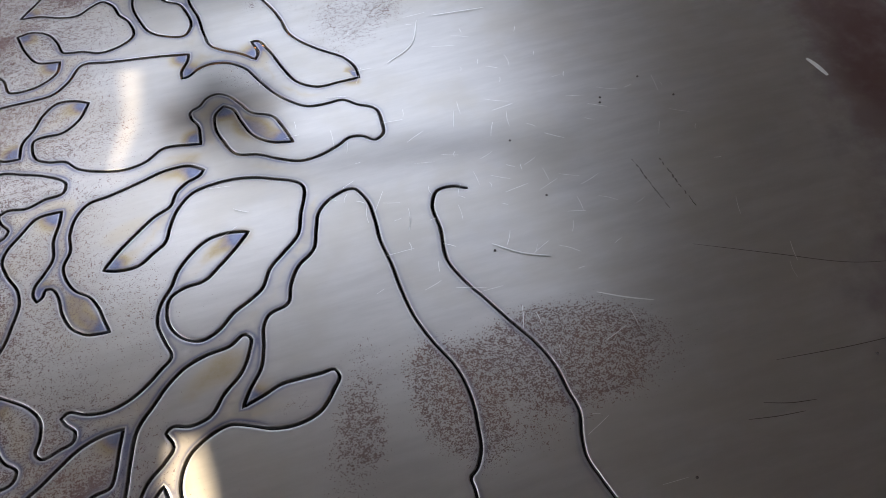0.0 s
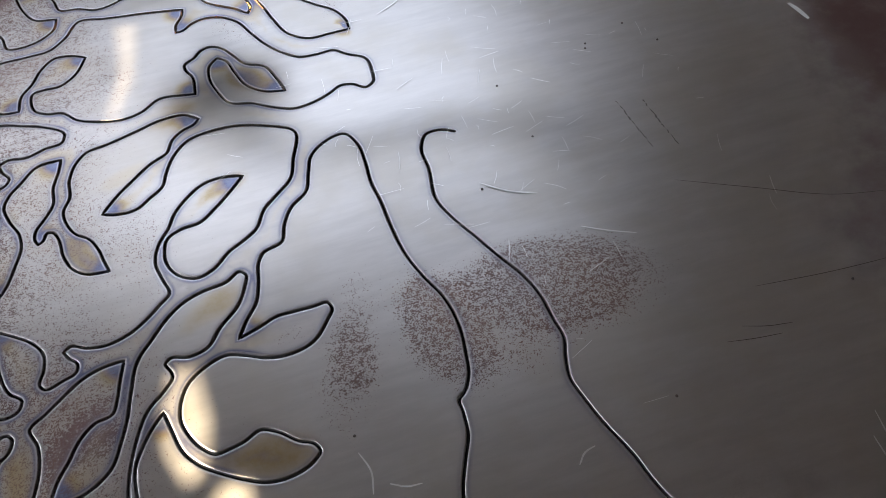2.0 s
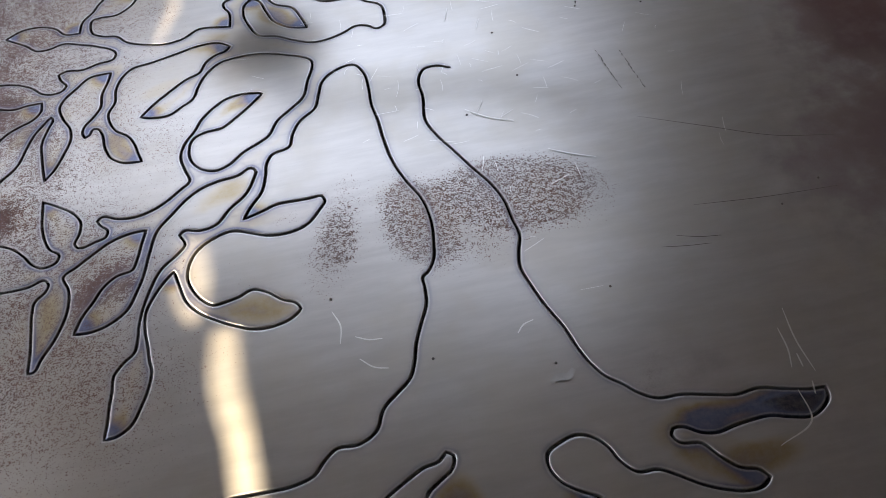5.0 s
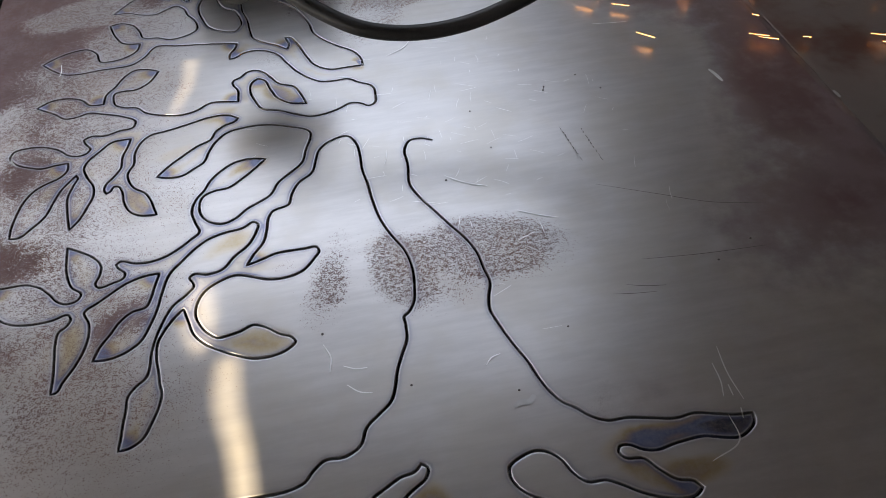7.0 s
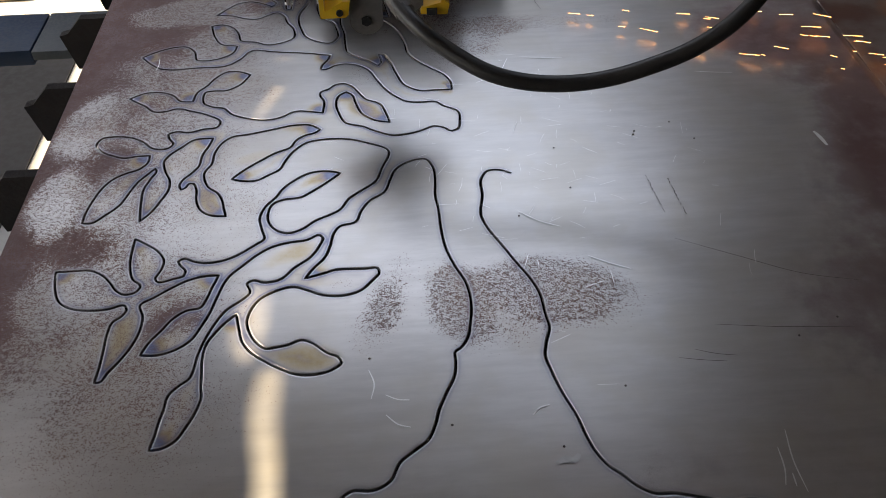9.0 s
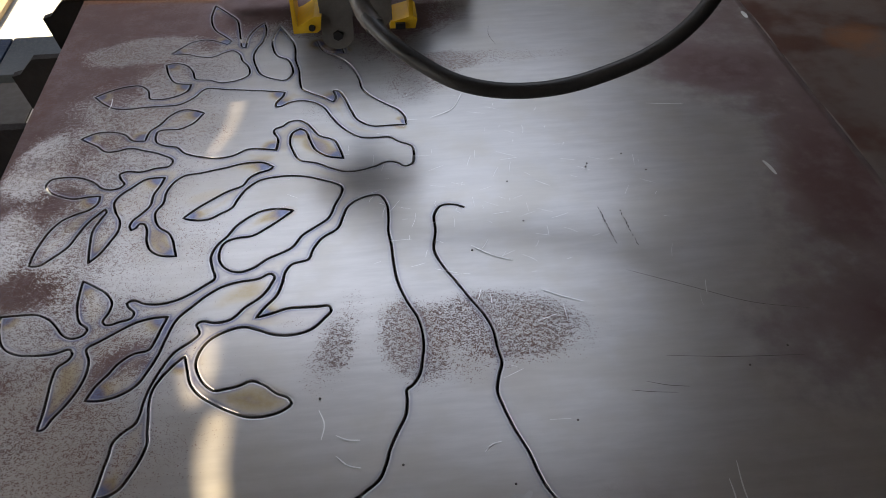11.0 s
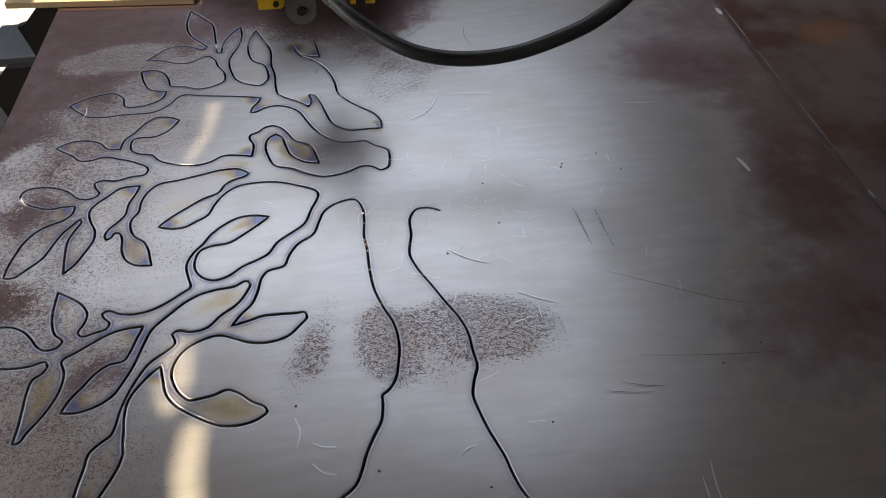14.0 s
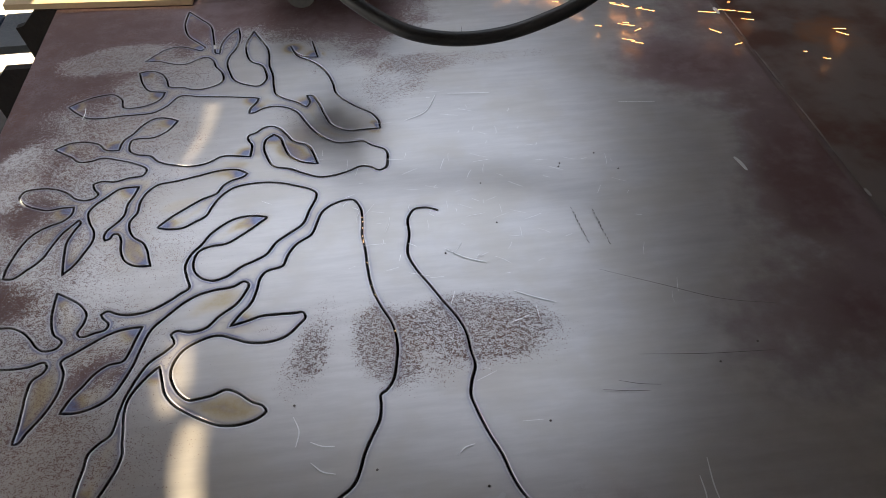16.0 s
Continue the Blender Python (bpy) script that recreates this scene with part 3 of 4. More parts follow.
    speck = speck + 0.16 * ragged * soft(speck, 0.05, 0.4)
    scale = scale + 0.10 * ragged * soft(scale, 0.1, 0.4)
    # heat gathers where cuts lie close together, most in narrow tips
    spread = 0.022
    gap = np.linalg.norm(np.gradient(line, axis=0), axis=1) / (math.sqrt(2 * math.pi) * spread)
    heat = np.zeros(len(vs))
    for a in range(0, len(vs), 3000):
        dd = ((vs[a:a + 3000, None, :] - line[None]) ** 2).sum(axis=2)
        heat[a:a + 3000] = (np.exp(-dd / (2 * spread**2)) * gap[None]).sum(axis=1)
    heat -= np.exp(-dist**2 / (2 * spread**2))  # beyond one lone cut
    heat0 = soft(heat, 0.25, 0.85)
    heat = 0.17 * soft(heat, 0.45, 0.80) * (1 - 0.8 * soft(heat, 0.95, 1.35)) * (1 + 1.2 * wave)
    closed = np.vstack([line, line[:1]])
    (ax, ay), (bx, by) = closed[:-1].T, closed[1:].T

    def within(px, py):
        """Which points lie inside the cut line."""
        out = np.zeros(len(px), bool)
        for a in range(0, len(px), 4000):
            qx, qy = px[a:a + 4000, None], py[a:a + 4000, None]
            hit = ((ay > qy) != (by > qy)) & (qx < ax + (qy - ay) / (by - ay + 1e-15) * (bx - ax))
            out[a:a + 4000] = hit.sum(axis=1) % 2 == 1
        return out

    leaf = within(x, y)
    heat *= np.where(leaf, 1.0, 0.5)
    corner = np.array([q for piece in CUT for q in piece]) / 100
    for p, q, r in zip(corner, corner[1:], corner[2:]):
        a, b = (p - q) / (np.linalg.norm(p - q) + 1e-9), (r - q) / (np.linalg.norm(r - q) + 1e-9)
        if np.dot(a, b) > -0.1:  # a sharp tip, hottest just inside it
            c = q + (a + b) / (np.linalg.norm(a + b) + 1e-9) * 0.010
            same = leaf == within(c[:1], c[1:])[0]
            heat += np.where(same, 0.72, 0.12) * np.exp(-((x - c[0]) ** 2 + (y - c[1]) ** 2) / (2 * 0.0125**2))
    heat += 0.30 * blob(x, y, -0.180, -0.402, 0.055, 0.030, -12)
    heat += 0.35 * blob(x, y, 0.30, -0.715, 0.05, 0.02) + 0.45 * blob(x, y, -0.01, -0.70, 0.03, 0.05)
    for cx, cy, rx, ry, turn, k in ((-0.111, 0.155, 0.035, 0.022, -45, 0.30), (-0.218, 0.115, 0.045, 0.015, 20, 0.24), (-0.172, -0.032, 0.040, 0.018, 20, 0.22),
                                    (-0.213, -0.206, 0.055, 0.022, 25, 0.20), (-0.354, -0.074, 0.022, 0.035, 0, 0.26), (-0.447, -0.35, 0.03, 0.05, -20, 0.16), (-0.29, 0.03, 0.05, 0.02, 20, 0.18)):
        heat += k * blob(x, y, cx, cy, rx, ry, turn)  # straw tint inside the leaves
    heat = np.clip(heat, 0, 0.74)
    root = leaf == within(np.array([0.36]), np.array([-0.672]))[0]  # the narrow root took the most heat
    heat += np.where(root, 1.0, 0.05) * (0.90 * blob(x, y, 0.40, -0.672, 0.085, 0.05) + 0.42 * blob(x, y, 0.28, -0.67, 0.09, 0.032))
    heat = np.clip(heat, 0, 1)
    warm = heat0 * np.where(leaf, 1.0, 0.35)
    near = np.clip(np.exp(-((dist - 0.0046) / 0.0026) ** 2) * np.where(leaf, 0.95, 0.45) * (0.5 + 0.9 * warm), 0, 1)
    pale_rim = np.exp(-((dist - KERF - 0.0014) / 0.0010) ** 2)
    z = np.where(dist < KERF + 0.0006, -0.0003, 0.0)
    sag = 0.0012 * wave
    top = [(a, b, c + s) for a, b, c, s in zip(x, y, z, sag)]
    rim = {}
    for f in faces:
        for i, j in zip(f, f[1:] + f[:1]):
            if (j, i) in rim:
                del rim[(j, i)]
            else:
                rim[(i, j)] = True
    low, every, polys = {}, list(top), list(faces)
    for i, j in rim:
        for k in (i, j):
            if k not in low:
                low[k] = len(every)
                every.append((top[k][0], top[k][1], -THICK))
        polys.append([j, i, low[i], low[j]])
    me = bpy.data.meshes.new("steel_plate")
    me.from_pydata(every, [], polys)
    for name, values in (("scale", np.clip(scale, 0, 1)), ("speck", np.clip(speck, 0, 1)), ("temper", heat), ("near_cut", near), ("pale_rim", pale_rim), ("brown_tint", np.clip(brown_tint, 0, 1))):
        full = np.zeros(len(every), np.float32)
        full[:len(top)] = values
        for k, n in low.items():
            full[n] = values[k]
        me.attributes.new(name, "FLOAT", "POINT").data.foreach_set("value", full)
    me.materials.append(STEEL)
    flat = np.zeros(len(polys), bool)
    flat[:len(faces)] = True
    me.polygons.foreach_set("use_smooth", flat)
    me.update()
    return tagged(new("steel_plate", me), "grey hot-rolled steel plate with half a tree cut into it", "steel plate")


# ---- the setting ----
FLOOR = -0.76
ROOF = 3.0


def shift(z):
    """How far the sun moves a shadow's point from height 0 to height z."""
    return TO_SUN * (z / TO_SUN.z)


def setting():
    # ground: one sheet to the horizon
    bm = bmesh.new()
    bmesh.ops.create_grid(bm, x_segments=60, y_segments=60, size=400)
    ground = part("ground", bm, CONCRETE)
    ground.location.z = FLOOR
    tagged(ground, "pale concrete yard and workshop floor", "ground", kind="structure")
    # added walls, never in view; they block light and darken reflections
    walls = (
        ("wall_back", box(-6.0, 5.0, -5.2, -5.0, FLOOR, ROOF + 0.1)),
        ("wall_far", box(-0.9, 6.0, 6.4, 6.6, FLOOR, 3.75)),
        ("wall_far_left", box(-9.0, -0.9, 6.35, 6.6, FLOOR, 4.6)),
        ("wall_right", box(3.4, 3.6, -5.0, 9.0, FLOOR, ROOF + 0.1)),
    )
    # dark slab paints the shade on the floor, up to the sunlit part
    slab = part("shade_slab", box(-3.2, -1.205, -3.0, 1.90, FLOOR - 0.1, FLOOR + 0.006), SHADE_FLOOR)
    tagged(slab, "dark slab standing in for the shaded floor beside the table", "floor slab", kind="structure")
    for name, bm in walls:
        tagged(part(name, bm, UNSEEN_WALL), "unseen dark brown wall added to shape light and reflections", "wall", kind="structure")


def inside(p, poly):
    hit = False
    for (ax, ay), (bx, by) in zip(poly, poly[1:] + poly[:1]):
        if (ay > p[1]) != (by > p[1]) and p[0] < ax + (p[1] - ay) / (by - ay) * (bx - ax):
            hit = not hit
    return hit


def roof():
    """Unseen roof added over the table, cut to place reflections and sun strips. Ahead it is open to the sky."""
    from mathutils import geometry
    base = tagged(new("ceiling"), "unseen dark roof added to shape sun strips and reflections", "ceiling", kind="structure")
    front, back, left, right = 1.50, -5.0, -6.0, 3.6
    outline = [(left, back), (right, back), (right, 9.0), (1.70, 9.0), (1.66, 2.6), (1.22, front), (-1.1, 2.25), (-1.1, 2.85), (left, 2.85)]
    o, f = shift(ROOF), shift(ROOF - FLOOR)
    # gaps by the places of their light: three on the plate, one on the beam beyond it, two on the floor beside the table
    spots = (([(-0.289, 0.346), (-0.244, 0.33), (-0.258, 0.22), (-0.285, 0.15), (-0.300, 0.118), (-0.318, 0.118), (-0.312, 0.17), (-0.290, 0.24)], o),
             ([(-0.286, -0.268), (-0.243, -0.274), (-0.238, -0.343), (-0.248, -0.385), (-0.262, -0.405), (-0.285, -0.398), (-0.300, -0.36), (-0.298, -0.32)], o),
             ([(-0.256, -0.414), (-0.213, -0.414), (-0.213, -0.50), (-0.207, -0.55), (-0.203, -0.62), (-0.198, -1.60), (-0.243, -1.60), (-0.246, -0.62), (-0.250, -0.56), (-0.262, -0.50), (-0.263, -0.46)], o),
             ([(-0.74, 0.792), (-0.328, 0.753), (-0.328, 0.90), (-0.74, 0.90)], o),
             ([(-1.21, 0.20), (-1.02, 0.20), (-1.02, 1.75), (-1.21, 1.75)], f), ([(-1.9, 1.88), (-1.02, 1.86), (-1.02, 2.30), (-1.9, 2.30)], f))
    holes = [[(u + d.x, v + d.y) for u, v in spot] for spot, d in spots]
    verts, edges = [], []
    for loop in [outline] + holes:
        k = len(verts)
        verts += [Vector(p) for p in loop]
        edges += [(k + i, k + (i + 1) % len(loop)) for i in range(len(loop))]
    vs, _, fs, _, _, _ = geometry.delaunay_2d_cdt(verts, edges, [], 0, 1e-5)
    bm = bmesh.new()
    made = [bm.verts.new((v.x, v.y, ROOF)) for v in vs]
    for face in fs:
        c = sum((vs[i] for i in face), Vector((0, 0))) / len(face)
        if inside(c, outline) and not any(inside(c, h) for h in holes):
            bm.faces.new([made[i] for i in face])
    top = bmesh.ops.extrude_face_region(bm, geom=list(bm.faces))["geom"]
    for v in top:
        if isinstance(v, bmesh.types.BMVert):
            v.co.z += 0.03
    bmesh.ops.recalc_face_normals(bm, faces=bm.faces)
    part("sheet", bm, ROOFING, base)


def table():
    base = tagged(new("cutting_table"), "black burnt steel cutting table with upright pointed slats", "cutting table")
    # slats run across the table and stand out past the plate
    tooth = [(-0.745, -0.105), (-0.757, -0.05), (-0.738, -0.045), (-0.705, -0.012), (-0.65, -0.012), (1.75, -0.012), (1.75, -0.13), (-0.74, -0.13)]
    me = mesh_of("slat", add_prism(bmesh.new(), tooth, "y", -0.010, 0.010), SLAT)
    for i in range(-6, 5):
        ob = new("slat", me)
        ob.location = (0, 0.035 + 0.262 * i, 0)
        ob.parent = base
    part("side_beam", box(-0.60, -0.52, -1.7, 1.25, -0.30, -0.135), FRAME, base)
    part("side_beam", box(1.60, 1.70, -1.7, 1.25, -0.30, -0.135), FRAME, base)
    for x in (-0.58, 1.65):
        for y in (-1.5, 1.1):
            part("leg", box(x - 0.04, x + 0.04, y - 0.04, y + 0.04, FLOOR, -0.30), FRAME, base)
    part("tray", box(-0.66, 1.72, -1.7, 1.25, -0.50, -0.46), FRAME, base, "dark slag tray")


def second_plate():
    bm = box(0.8344, 1.75, -1.75, 0.788, -0.0065, -0.0002)
    ob = part("rusty_plate", bm, RUST)
    tagged(ob, "rusty brown steel plate butted against the cut plate", "steel plate")


def yard():
    # flat tan pad on the yard floor
    pad = part("yard_pad", box(-2.6, -1.50, 2.12, 3.2, FLOOR + 0.004, FLOOR + 0.03, bevel=0.006), SAND)
    tagged(pad, "flat tan pad laid on the yard", "board")
    strip = part("tan_strip", add_prism(bmesh.new(), [(-0.76, 0.798), (-0.336, 0.757), (-0.330, 0.835), (-0.76, 0.870)], "z", 0.0025, 0.016), TAN)
    tagged(strip, "tan sunlit board lying across the far edge of the plate", "board")


# ---- the torch carriage ----
def carriage():
    """Torch head with yellow corner brackets and its hose; its origin lies under the bolt of the round plate."""
    c = tagged(new("torch_head"), "grey plasma torch head with yellow corner brackets and black hose", "torch head")
    z0 = 0.165
    # round-ended front plate
    arc = [(0.028 * math.sin(a), z0 - 0.027 * math.cos(a)) for a in np.linspace(-1.35, 1.35, 15)]
    part("front_plate", add_prism(bmesh.new(), arc + [(0.027, 0.25), (-0.027, 0.25)], "y", 0.0, 0.022), GREY, c)
    part("bolt", add_cyl(bmesh.new(), (0, -0.004, z0), (0, 0.006, z0), 0.009, segments=6), DARK, c, "black hexagon bolt")
    part("body", box(-0.030, 0.092, 0.022, 0.10, z0 + 0.02, 0.225, bevel=0.006), GREY, c, "dark grey body")
    part("side_plate", add_prism(bmesh.new(), [(0.040, z0 + 0.012), (0.075, z0 + 0.005), (0.095, z0 + 0.02), (0.095, 0.25), (0.040, 0.25)], "y", 0.004, 0.021), GREY, c)
    foot = [(-0.074, z0 + 0.013), (-0.034, z0 + 0.013), (-0.028, z0 + 0.018), (-0.024, z0 + 0.042), (-0.036, z0 + 0.042), (-0.056, z0 + 0.030), (-0.066, z0 + 0.026), (-0.068, 0.25), (-0.074, 0.25)]
    left = part("bracket", add_prism(bmesh.new(), foot, "y", -0.012, 0.06), YELLOW, c, "worn yellow corner bracket")
    part("screw", add_cyl(bmesh.new(), (-0.042, -0.016, z0 + 0.023), (-0.042, -0.010, z0 + 0.023), 0.0055, segments=14), DARK, left)
    foot = [(0.090, z0 + 0.008), (0.134, z0 + 0.006), (0.138, z0 + 0.024), (0.131, z0 + 0.030), (0.131, 0.25), (0.126, 0.25), (0.124, z0 + 0.028), (0.092, z0 + 0.020)]
    right = part("bracket", add_prism(bmesh.new(), foot, "y", -0.002, 0.06), YELLOW, c, "worn yellow corner bracket")
    part("latch", box(0.100, 0.117, -0.008, 0.0, z0 + 0.009, z0 + 0.019), DARK, right)
    # block and sheet are added out of view to make the dark reflection
    part("reflected_block", box(-0.11, 0.20, 0.37, 0.50, 0.085, 0.235, bevel=0.02), DARK, c, "unseen dark block added for its reflection in the plate")
    part("reflected_sheet", box(-0.26, 0.30, 0.505, 0.515, 0.05, 0.17, bevel=0.002), DARK, c, "unseen black sheet added to darken the plate's reflection")
    part("support", box(0.005, 0.045, 0.10, 0.24, 0.24, 0.262, bevel=0.004), DARK, c, "flat support bar")
    part("torch", add_cyl(bmesh.new(), (0.02, 0.43, 0.03), (0.02, 0.43, 0.12), 0.010, 0.013, 16), DARK, c, "dark tapered torch body")
    part("nozzle", add_cyl(bmesh.new(), (0.02, 0.43, 0.008), (0.02, 0.43, 0.03), 0.004, 0.009, 18), GREY, c, "small tapered nozzle")
    # hose: out of the collar, down in a slack bow and up again
    bow = [(0.03, 0.0, 0.3), (0.045, -0.049, 0.237), (0.081, -0.111, 0.213), (0.13, -0.147, 0.187), (0.188, -0.179, 0.166), (0.247, -0.193, 0.156), (0.297, -0.199, 0.155), (0.365, -0.203, 0.164),
           (0.421, -0.205, 0.182), (0.485, -0.203, 0.209), (0.537, -0.197, 0.245), (0.58, -0.177, 0.285), (0.62, -0.129, 0.35), (0.647, -0.033, 0.46), (0.66, 0.1, 0.62)]
    part("hose", add_tube(bmesh.new(), curve_through(bow, 0.012), 0.0129), RUBBER, c, "thick black rubber hose in a slack bow")
    part("collar", add_tube(bmesh.new(), curve_through([(0.026, 0.016, 0.33), (0.034, -0.016, 0.272), (0.046, -0.047, 0.235), (0.064, -0.080, 0.219)], 0.01), 0.0165), COLLAR, c, "grey hose collar")
    return c


def gantry():
    g = tagged(new("gantry"), "dark steel gantry with a blue end carriage beside the table", "gantry")
    # beam and rail stay unseen; height chosen for their reflection in the plate
    part("beam", box(-1.36, 1.95, 0.25, 0.31, 1.00, 1.05, bevel=0.008), DARK, g)
    part("rail", box(-1.36, 1.95, 0.23, 0.25, 1.02, 1.05), GREY, g)
    for x in (-1.30, 1.9):
        part("end_column", box(x - 0.06, x + 0.06, 0.25, 0.62, -0.145 if x < 0 else FLOOR + 0.02, 1.00, bevel=0.008), DARK, g)
    part("end_carriage", box(-1.60, -0.880, 0.485, 0.66, -0.18, -0.14, bevel=0.006), BLUE, g, "dark blue painted end carriage")
    part("end_cover", box(-0.878, -0.62, 0.482, 0.663, -0.165, -0.142, bevel=0.004), COVER, g, "dark grey end cover")
    part("carriage_leg", box(-1.50, -1.36, 0.50, 0.64, FLOOR + 0.01, -0.18, bevel=0.006), FRAME, g)
    return g


# ---- marks on the plate ----
def ribbon(bm, points, width, z=0.0016):
    """A flat mark that narrows to both ends."""
    p = curve_through(points, 0.004)
    d = np.gradient(p, axis=0)
    d /= np.linalg.norm(d, axis=1)[:, None] + 1e-9
    rows = []
    for i, (q, e) in enumerate(zip(p, d)):
        w = width * (0.25 + 0.75 * math.sin(math.pi * (i + 0.5) / len(p)) ** 0.5) / 2
        rows.append((bm.verts.new((q[0] - e[1] * w, q[1] + e[0] * w, z)), bm.verts.new((q[0] + e[1] * w, q[1] - e[0] * w, z))))
    for (a, b), (c, e) in zip(rows, rows[1:]):
        bm.faces.new((a, b, e, c))


def marks():
    for pts, w, label in (([(0.656, 0.022), (0.660, 0.008), (0.664, -0.018)], 0.007, "short white chalk dash on the steel plate"),
                          ([(0.819, 0.56), (0.8195, 0.53)], 0.010, "white chalk dab at the plate's edge"), ([(0.835, -0.093), (0.836, -0.114)], 0.006, "faint chalk dab on the seam of two plates"),
                          ([(0.117, -0.583), (0.128, -0.578), (0.138, -0.580), (0.146, -0.572)], 0.009, "pale grey smear on the steel plate")):
        bm = bmesh.new()
        ribbon(bm, pts, w)
        tagged(part("chalk_mark", bm, CHALK if "white" in label else SMEAR), label, "chalk mark")
    # faint pale line laid along the seam in three lengths
    bm = bmesh.new()
    for y0, y1 in ((0.40, 0.56), (0.22, 0.37), (0.02, 0.17)):
        ribbon(bm, [(0.8348, y1), (0.8352, (y0 + y1) / 2), (0.8346, y0)], 0.0035, 0.0012)
    tagged(part("seam_line", bm, SEAM), "faint pale line along the seam of two plates", "chalk line")
    rng = random.Random(11)
    bm = bmesh.new()
    for pts in ([(-0.08, -0.47), (-0.065, -0.478), (-0.05, -0.48)], [(-0.08, -0.50), (-0.065, -0.515), (-0.05, -0.52)], [(0.10, -0.513), (0.11, -0.503), (0.122, -0.50)],
                [(0.13, -0.14), (0.16, -0.165), (0.19, -0.18)], [(0.38, -0.58), (0.378, -0.61), (0.372, -0.63)], [(0.385, -0.615), (0.384, -0.632)], [(0.366, -0.655), (0.364, -0.69), (0.32, -0.71)],
                [(0.385, -0.65), (0.381, -0.665)], [(0.507, 0.222), (0.54, 0.216), (0.575, 0.212)], [(0.19, 0.30), (0.27, 0.29)], [(0.166, 0.297), (0.140, 0.243), (0.099, 0.219)], [(0.219, -0.245), (0.247, -0.262), (0.275, -0.276)],
                [(-0.101, -0.429), (-0.094, -0.452), (-0.098, -0.475)], [(-0.50, 0.352), (-0.498, 0.330), (-0.500, 0.312)], [(0.397, -0.557), (0.392, -0.60), (0.394, -0.64)]):
        ribbon(bm, pts, 0.0019)
    for _ in range(110):
        cx, cy = rng.gauss(0.16, 0.13), rng.gauss(0.0, 0.17)
        a, s = rng.uniform(-0.9, 0.5) if rng.random() < 0.6 else rng.uniform(1.0, 1.6), rng.uniform(0.006, 0.035)
        ribbon(bm, [(cx, cy), (cx + s * math.cos(a) / 2 + rng.uniform(-0.002, 0.002), cy + s * math.sin(a) / 2), (cx + s * math.cos(a), cy + s * math.sin(a))], rng.uniform(0.0004, 0.0009))
    tagged(part("bright_scratches", bm, SCRATCH), "fine bright scratches on the steel plate", "scratches", kind="stuff")
    bm = bmesh.new()
    for pts in ([(0.30, -0.44), (0.33, -0.446), (0.36, -0.45)],
                [(0.353, -0.219), (0.435, -0.263), (0.514, -0.304), (0.590, -0.324)], [(0.363, -0.388), (0.45, -0.399), (0.547, -0.406)], [(0.324, -0.428), (0.35, -0.437), (0.377, -0.442)], [(0.255, 0.56), (0.25, 0.52), (0.258, 0.48)]):
        ribbon(bm, pts, 0.0009)
    for x0, y0, x1, y1 in ((0.345, -0.07, 0.353, -0.16), (0.378, -0.08, 0.385, -0.17)):  # two broken scrapes
        for i in range(9):
            a = (i + rng.uniform(-0.2, 0.2)) / 9
            b = a + rng.uniform(0.04, 0.11)
            j, k = rng.uniform(-0.0015, 0.0015), rng.uniform(-0.0015, 0.0015)
            ribbon(bm, [(x0 + a * (x1 - x0) + j, y0 + a * (y1 - y0)), (x0 + (a + b) / 2 * (x1 - x0), y0 + (a + b) / 2 * (y1 - y0)), (x0 + b * (x1 - x0) + k, y0 + b * (y1 - y0))], rng.uniform(0.0008, 0.0022))
    for x, y in ((0.222, -0.478), (0.531, -0.387), (0.468, -0.415), (0.210, 0.014), (0.354, 0.049), (0.35, 0.04), (0.22, -0.09), (0.13, -0.15), (-0.10, -0.41), (0.0, -0.52), (0.13, -0.56), (0.42, 0.07), (0.45, 0.02)):
        add_cyl(bm, (x, y, 0.0005), (x, y, 0.0018), 0.0017, 0.0010, 9)
    tagged(part("dark_scratches", bm, GOUGE), "dark scratches and slag specks on the steel plate", "scratches", kind="stuff")


# ---- sparks ----
def flights(rng, start, side, head):
    """Rows of one spark's flight from under the torch, low over the plate and off its edge."""
    hx, hy = head
    speed, lift = rng.uniform(1.3, 3.5) if side > 0 else rng.uniform(0.5, 2.2), (rng.uniform(0.05, 0.32) if side > 0 else rng.uniform(0.0, 0.25))
    turn = (math.radians(rng.gauss(-27 if start < 7.6 else -20 if start < 14 else -25, 5)) if side > 0 else math.pi + math.radians(rng.gauss(24, 5)))
    vx, vy, vz = speed * math.cos(turn), speed * math.sin(turn), lift
    x, y, z = hx + 0.05 * side, hy + 0.43, 0.012
    rows, t = [], 0.0
    while t < 1.3:
        if z < 0.012 and -0.65 < x < 1.7:
            z, vz = 0.012, abs(vz) * 0.45
        lean = math.degrees(math.atan2(-vz, math.hypot(vx, vy)))
        rows.append((start + t, pose(x, y, z, 0, lean, math.degrees(turn))))
        if z < -0.5:
            break
        x, y, z, vz, t = x + vx * 0.1, y + vy * 0.1, z + vz * 0.1 - 0.02, vz - 0.4 * 0.981, t + 0.1
    rows.append((start + t + 0.1, pose(x, y, -1.0, 0, 0, math.degrees(turn))))  # then dropped below the floor, out of the camera's view
    return rows


HEAD = ((0.0, -0.190, 0.385), (1.0, -0.188, 0.345), (2.0, -0.185, 0.315), (3.7, -0.178, 0.292), (6.0, -0.160, 0.265), (7.0, -0.145, 0.235), (8.0, -0.138, 0.195), (8.5, -0.112, 0.177), (9.0, -0.090, 0.169), (10.0, -0.066, 0.200),
        (12.5, -0.053, 0.300), (13.5, -0.072, 0.333), (14.5, -0.073, 0.379), (16.0, -0.070, 0.425))


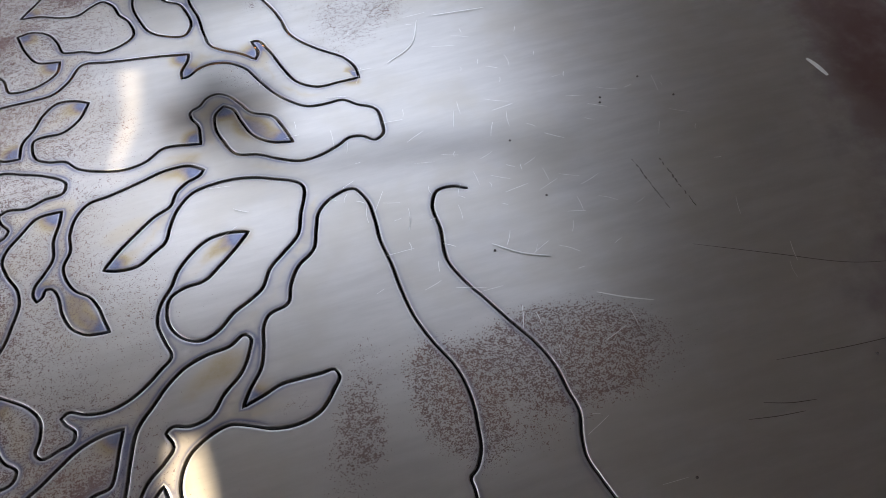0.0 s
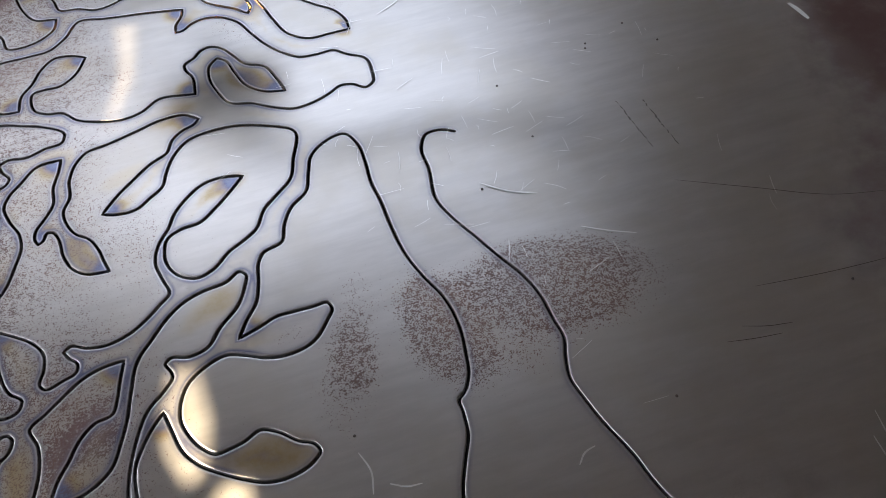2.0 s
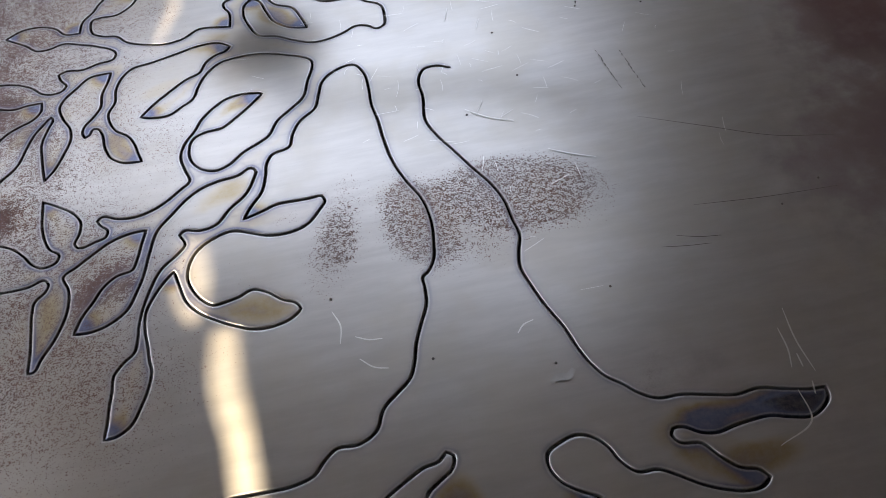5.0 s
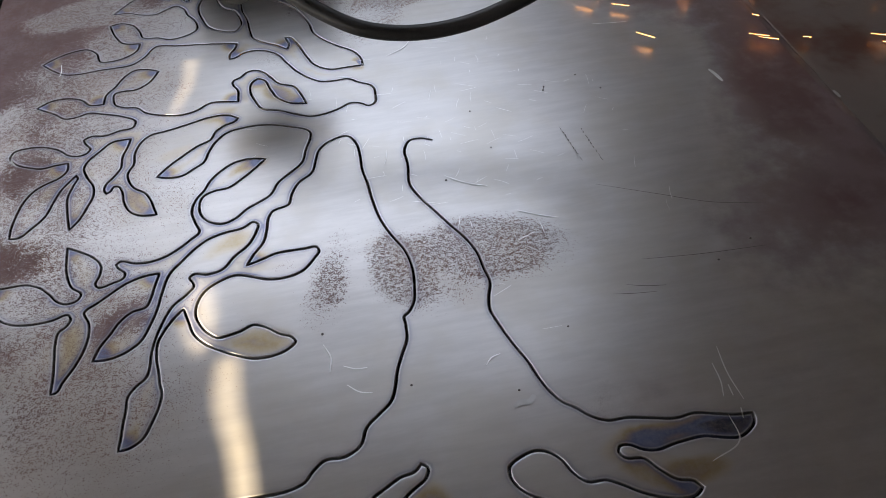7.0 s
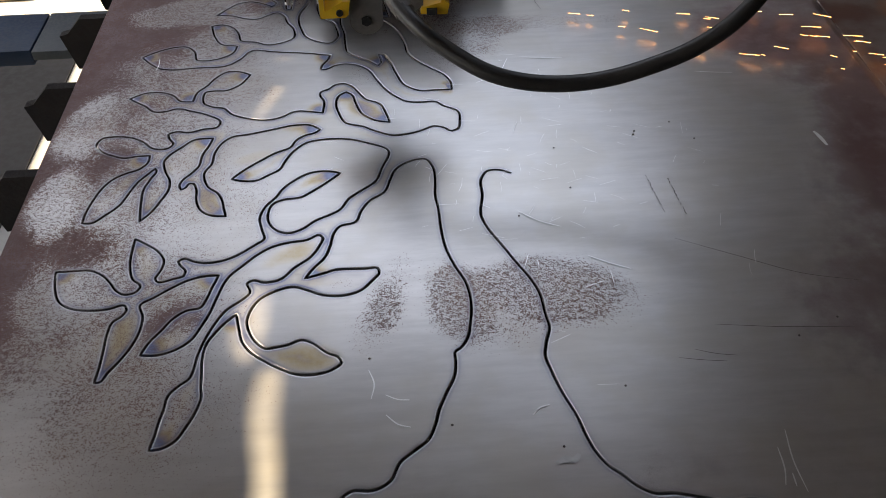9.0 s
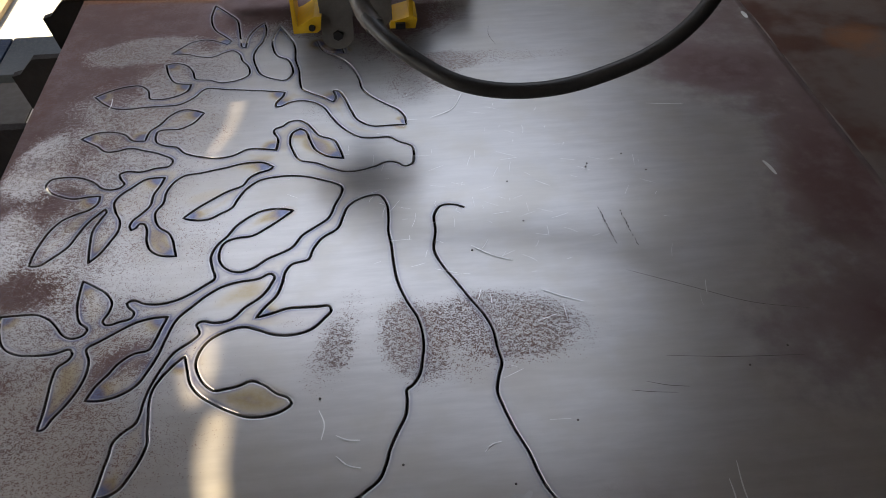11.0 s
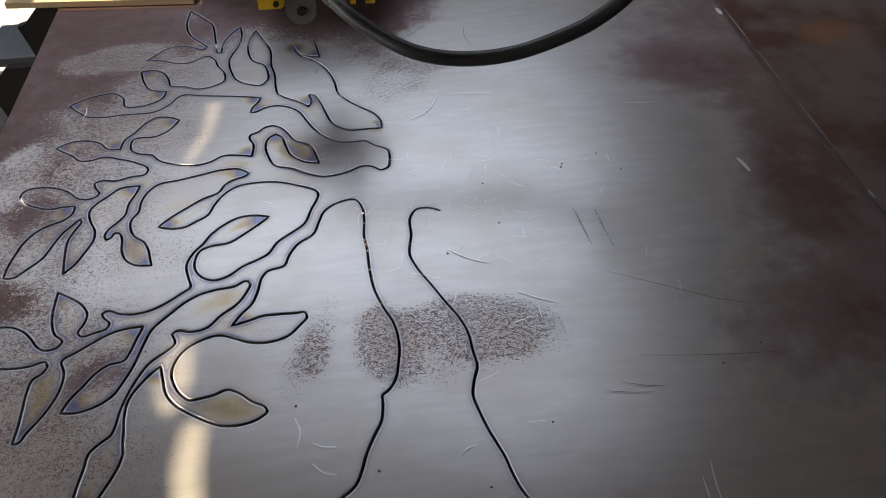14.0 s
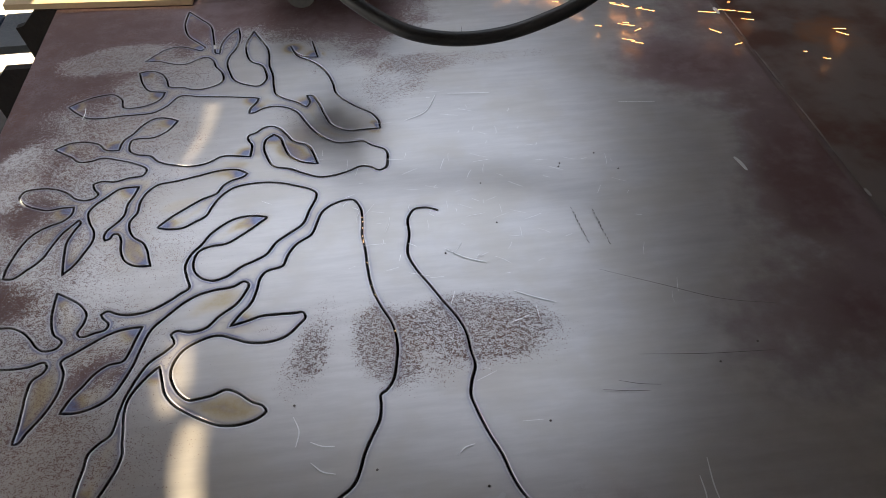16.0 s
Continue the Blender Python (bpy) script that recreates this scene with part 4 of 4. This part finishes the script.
def head_at(t):
    for (t0, x0, y0), (t1, x1, y1) in zip(HEAD, HEAD[1:]):
        if t <= t1:
            s = (t - t0) / (t1 - t0)
            return x0 + s * (x1 - x0), y0 + s * (y1 - y0)
    return HEAD[-1][1:]


def spark_mesh(length):
    bm = bmesh.new()
    add_cyl(bm, (-length / 2, 0, 0), (length / 2, 0, 0), 0.0003, 0.0007, 6)
    return mesh_of("spark", bm, SPARK)


def sparks():
    shapes = [spark_mesh(s) for s in (0.007, 0.014, 0.026, 0.036)]
    rng = random.Random(21)
    bursts = ((5.9, 7.3, 1, 58), (7.3, 7.9, 1, 16), (7.9, 8.75, 1, 132), (9.05, 9.45, 1, 15), (11.9, 12.75, -1, 40), (15.45, 15.85, 1, 38))
    made = []
    for t0, t1, side, count in bursts:
        for i in range(count):
            t = t0 + (t1 - t0) * (i + rng.random()) / count
            made.append((new("spark", rng.choice(shapes if side > 0 else shapes[1:])), t, side))
    for ob, t, side in made:
        tagged(ob, "glowing orange spark flying off the cut", "spark", group="sparks from the torch")
    return made


steel_plate()
setting()
roof()
table()
second_plate()
yard()
HEAD_OB = carriage()
GANTRY_OB = gantry()
marks()
SPARKS = sparks()


def beads():
    """Glowing beads along the cut, standing in for sparks glinting through from below."""
    bm = bmesh.new()
    bmesh.ops.create_icosphere(bm, subdivisions=1, radius=0.0007)
    me = mesh_of("cut_glint", bm, GLINT)
    out = []
    for i in range(10):
        ob = new("cut_glint", me)
        tagged(ob, "tiny glowing bead standing in for spark glints in the cut", "molten drop", group="molten drops in the cut")
        out.append(ob)
    return out


BEADS = beads()


def motions():
    line = curve_through(CUT[15], 0.5) / 100
    pick = random.Random(5)
    for k, ob in enumerate(BEADS):
        runs = (((2.6, 3.9),) if k % 3 == 0 else ()) + ((9.3, 10.6), (11.8, 16.0))
        s = pick.uniform(0.05, 0.95)
        rows = []
        for a, b in runs:
            low = pose(*line[int(s * (len(line) - 1))], -0.30)
            rows.append((a - 0.2, low))
            t = a
            while t <= b + 0.01:
                s = (s + pick.uniform(-0.03, 0.07)) % 0.97
                rows.append((t, pose(*line[int(s * (len(line) - 1))], -0.0015)))
                t += 0.5
            if b < 16:
                rows.append((rows[-1][0] + 0.3, pose(*line[int(s * (len(line) - 1))], -0.30)))
        walk(ob, [(0.0, rows[0][1])] + [r for r in rows if r[0] <= 16.0] + ([(16.0, rows[-1][1])] if rows[-1][0] < 15.9 else []))
    walk(HEAD_OB, [(t, pose(x, y, 0)) for t, x, y in HEAD])
    walk(GANTRY_OB, [(t, pose(0, y, 0)) for t, x, y in HEAD])
    rng = random.Random(8)
    for ob, t, side in SPARKS:
        t = min(max(t, 0.2), 15.7)
        hx, hy = head_at(t)
        rows = flights(rng, t, side, (hx, hy))
        wait = pose(hx, hy + 0.43, -0.30)
        rows = [(0.0, wait), (t - 0.05, wait)] + [r for r in rows if r[0] <= 16.0]
        if rows[-1][0] < 15.9:
            rows.append((16.0, rows[-1][1]))
        walk(ob, rows)


motions()
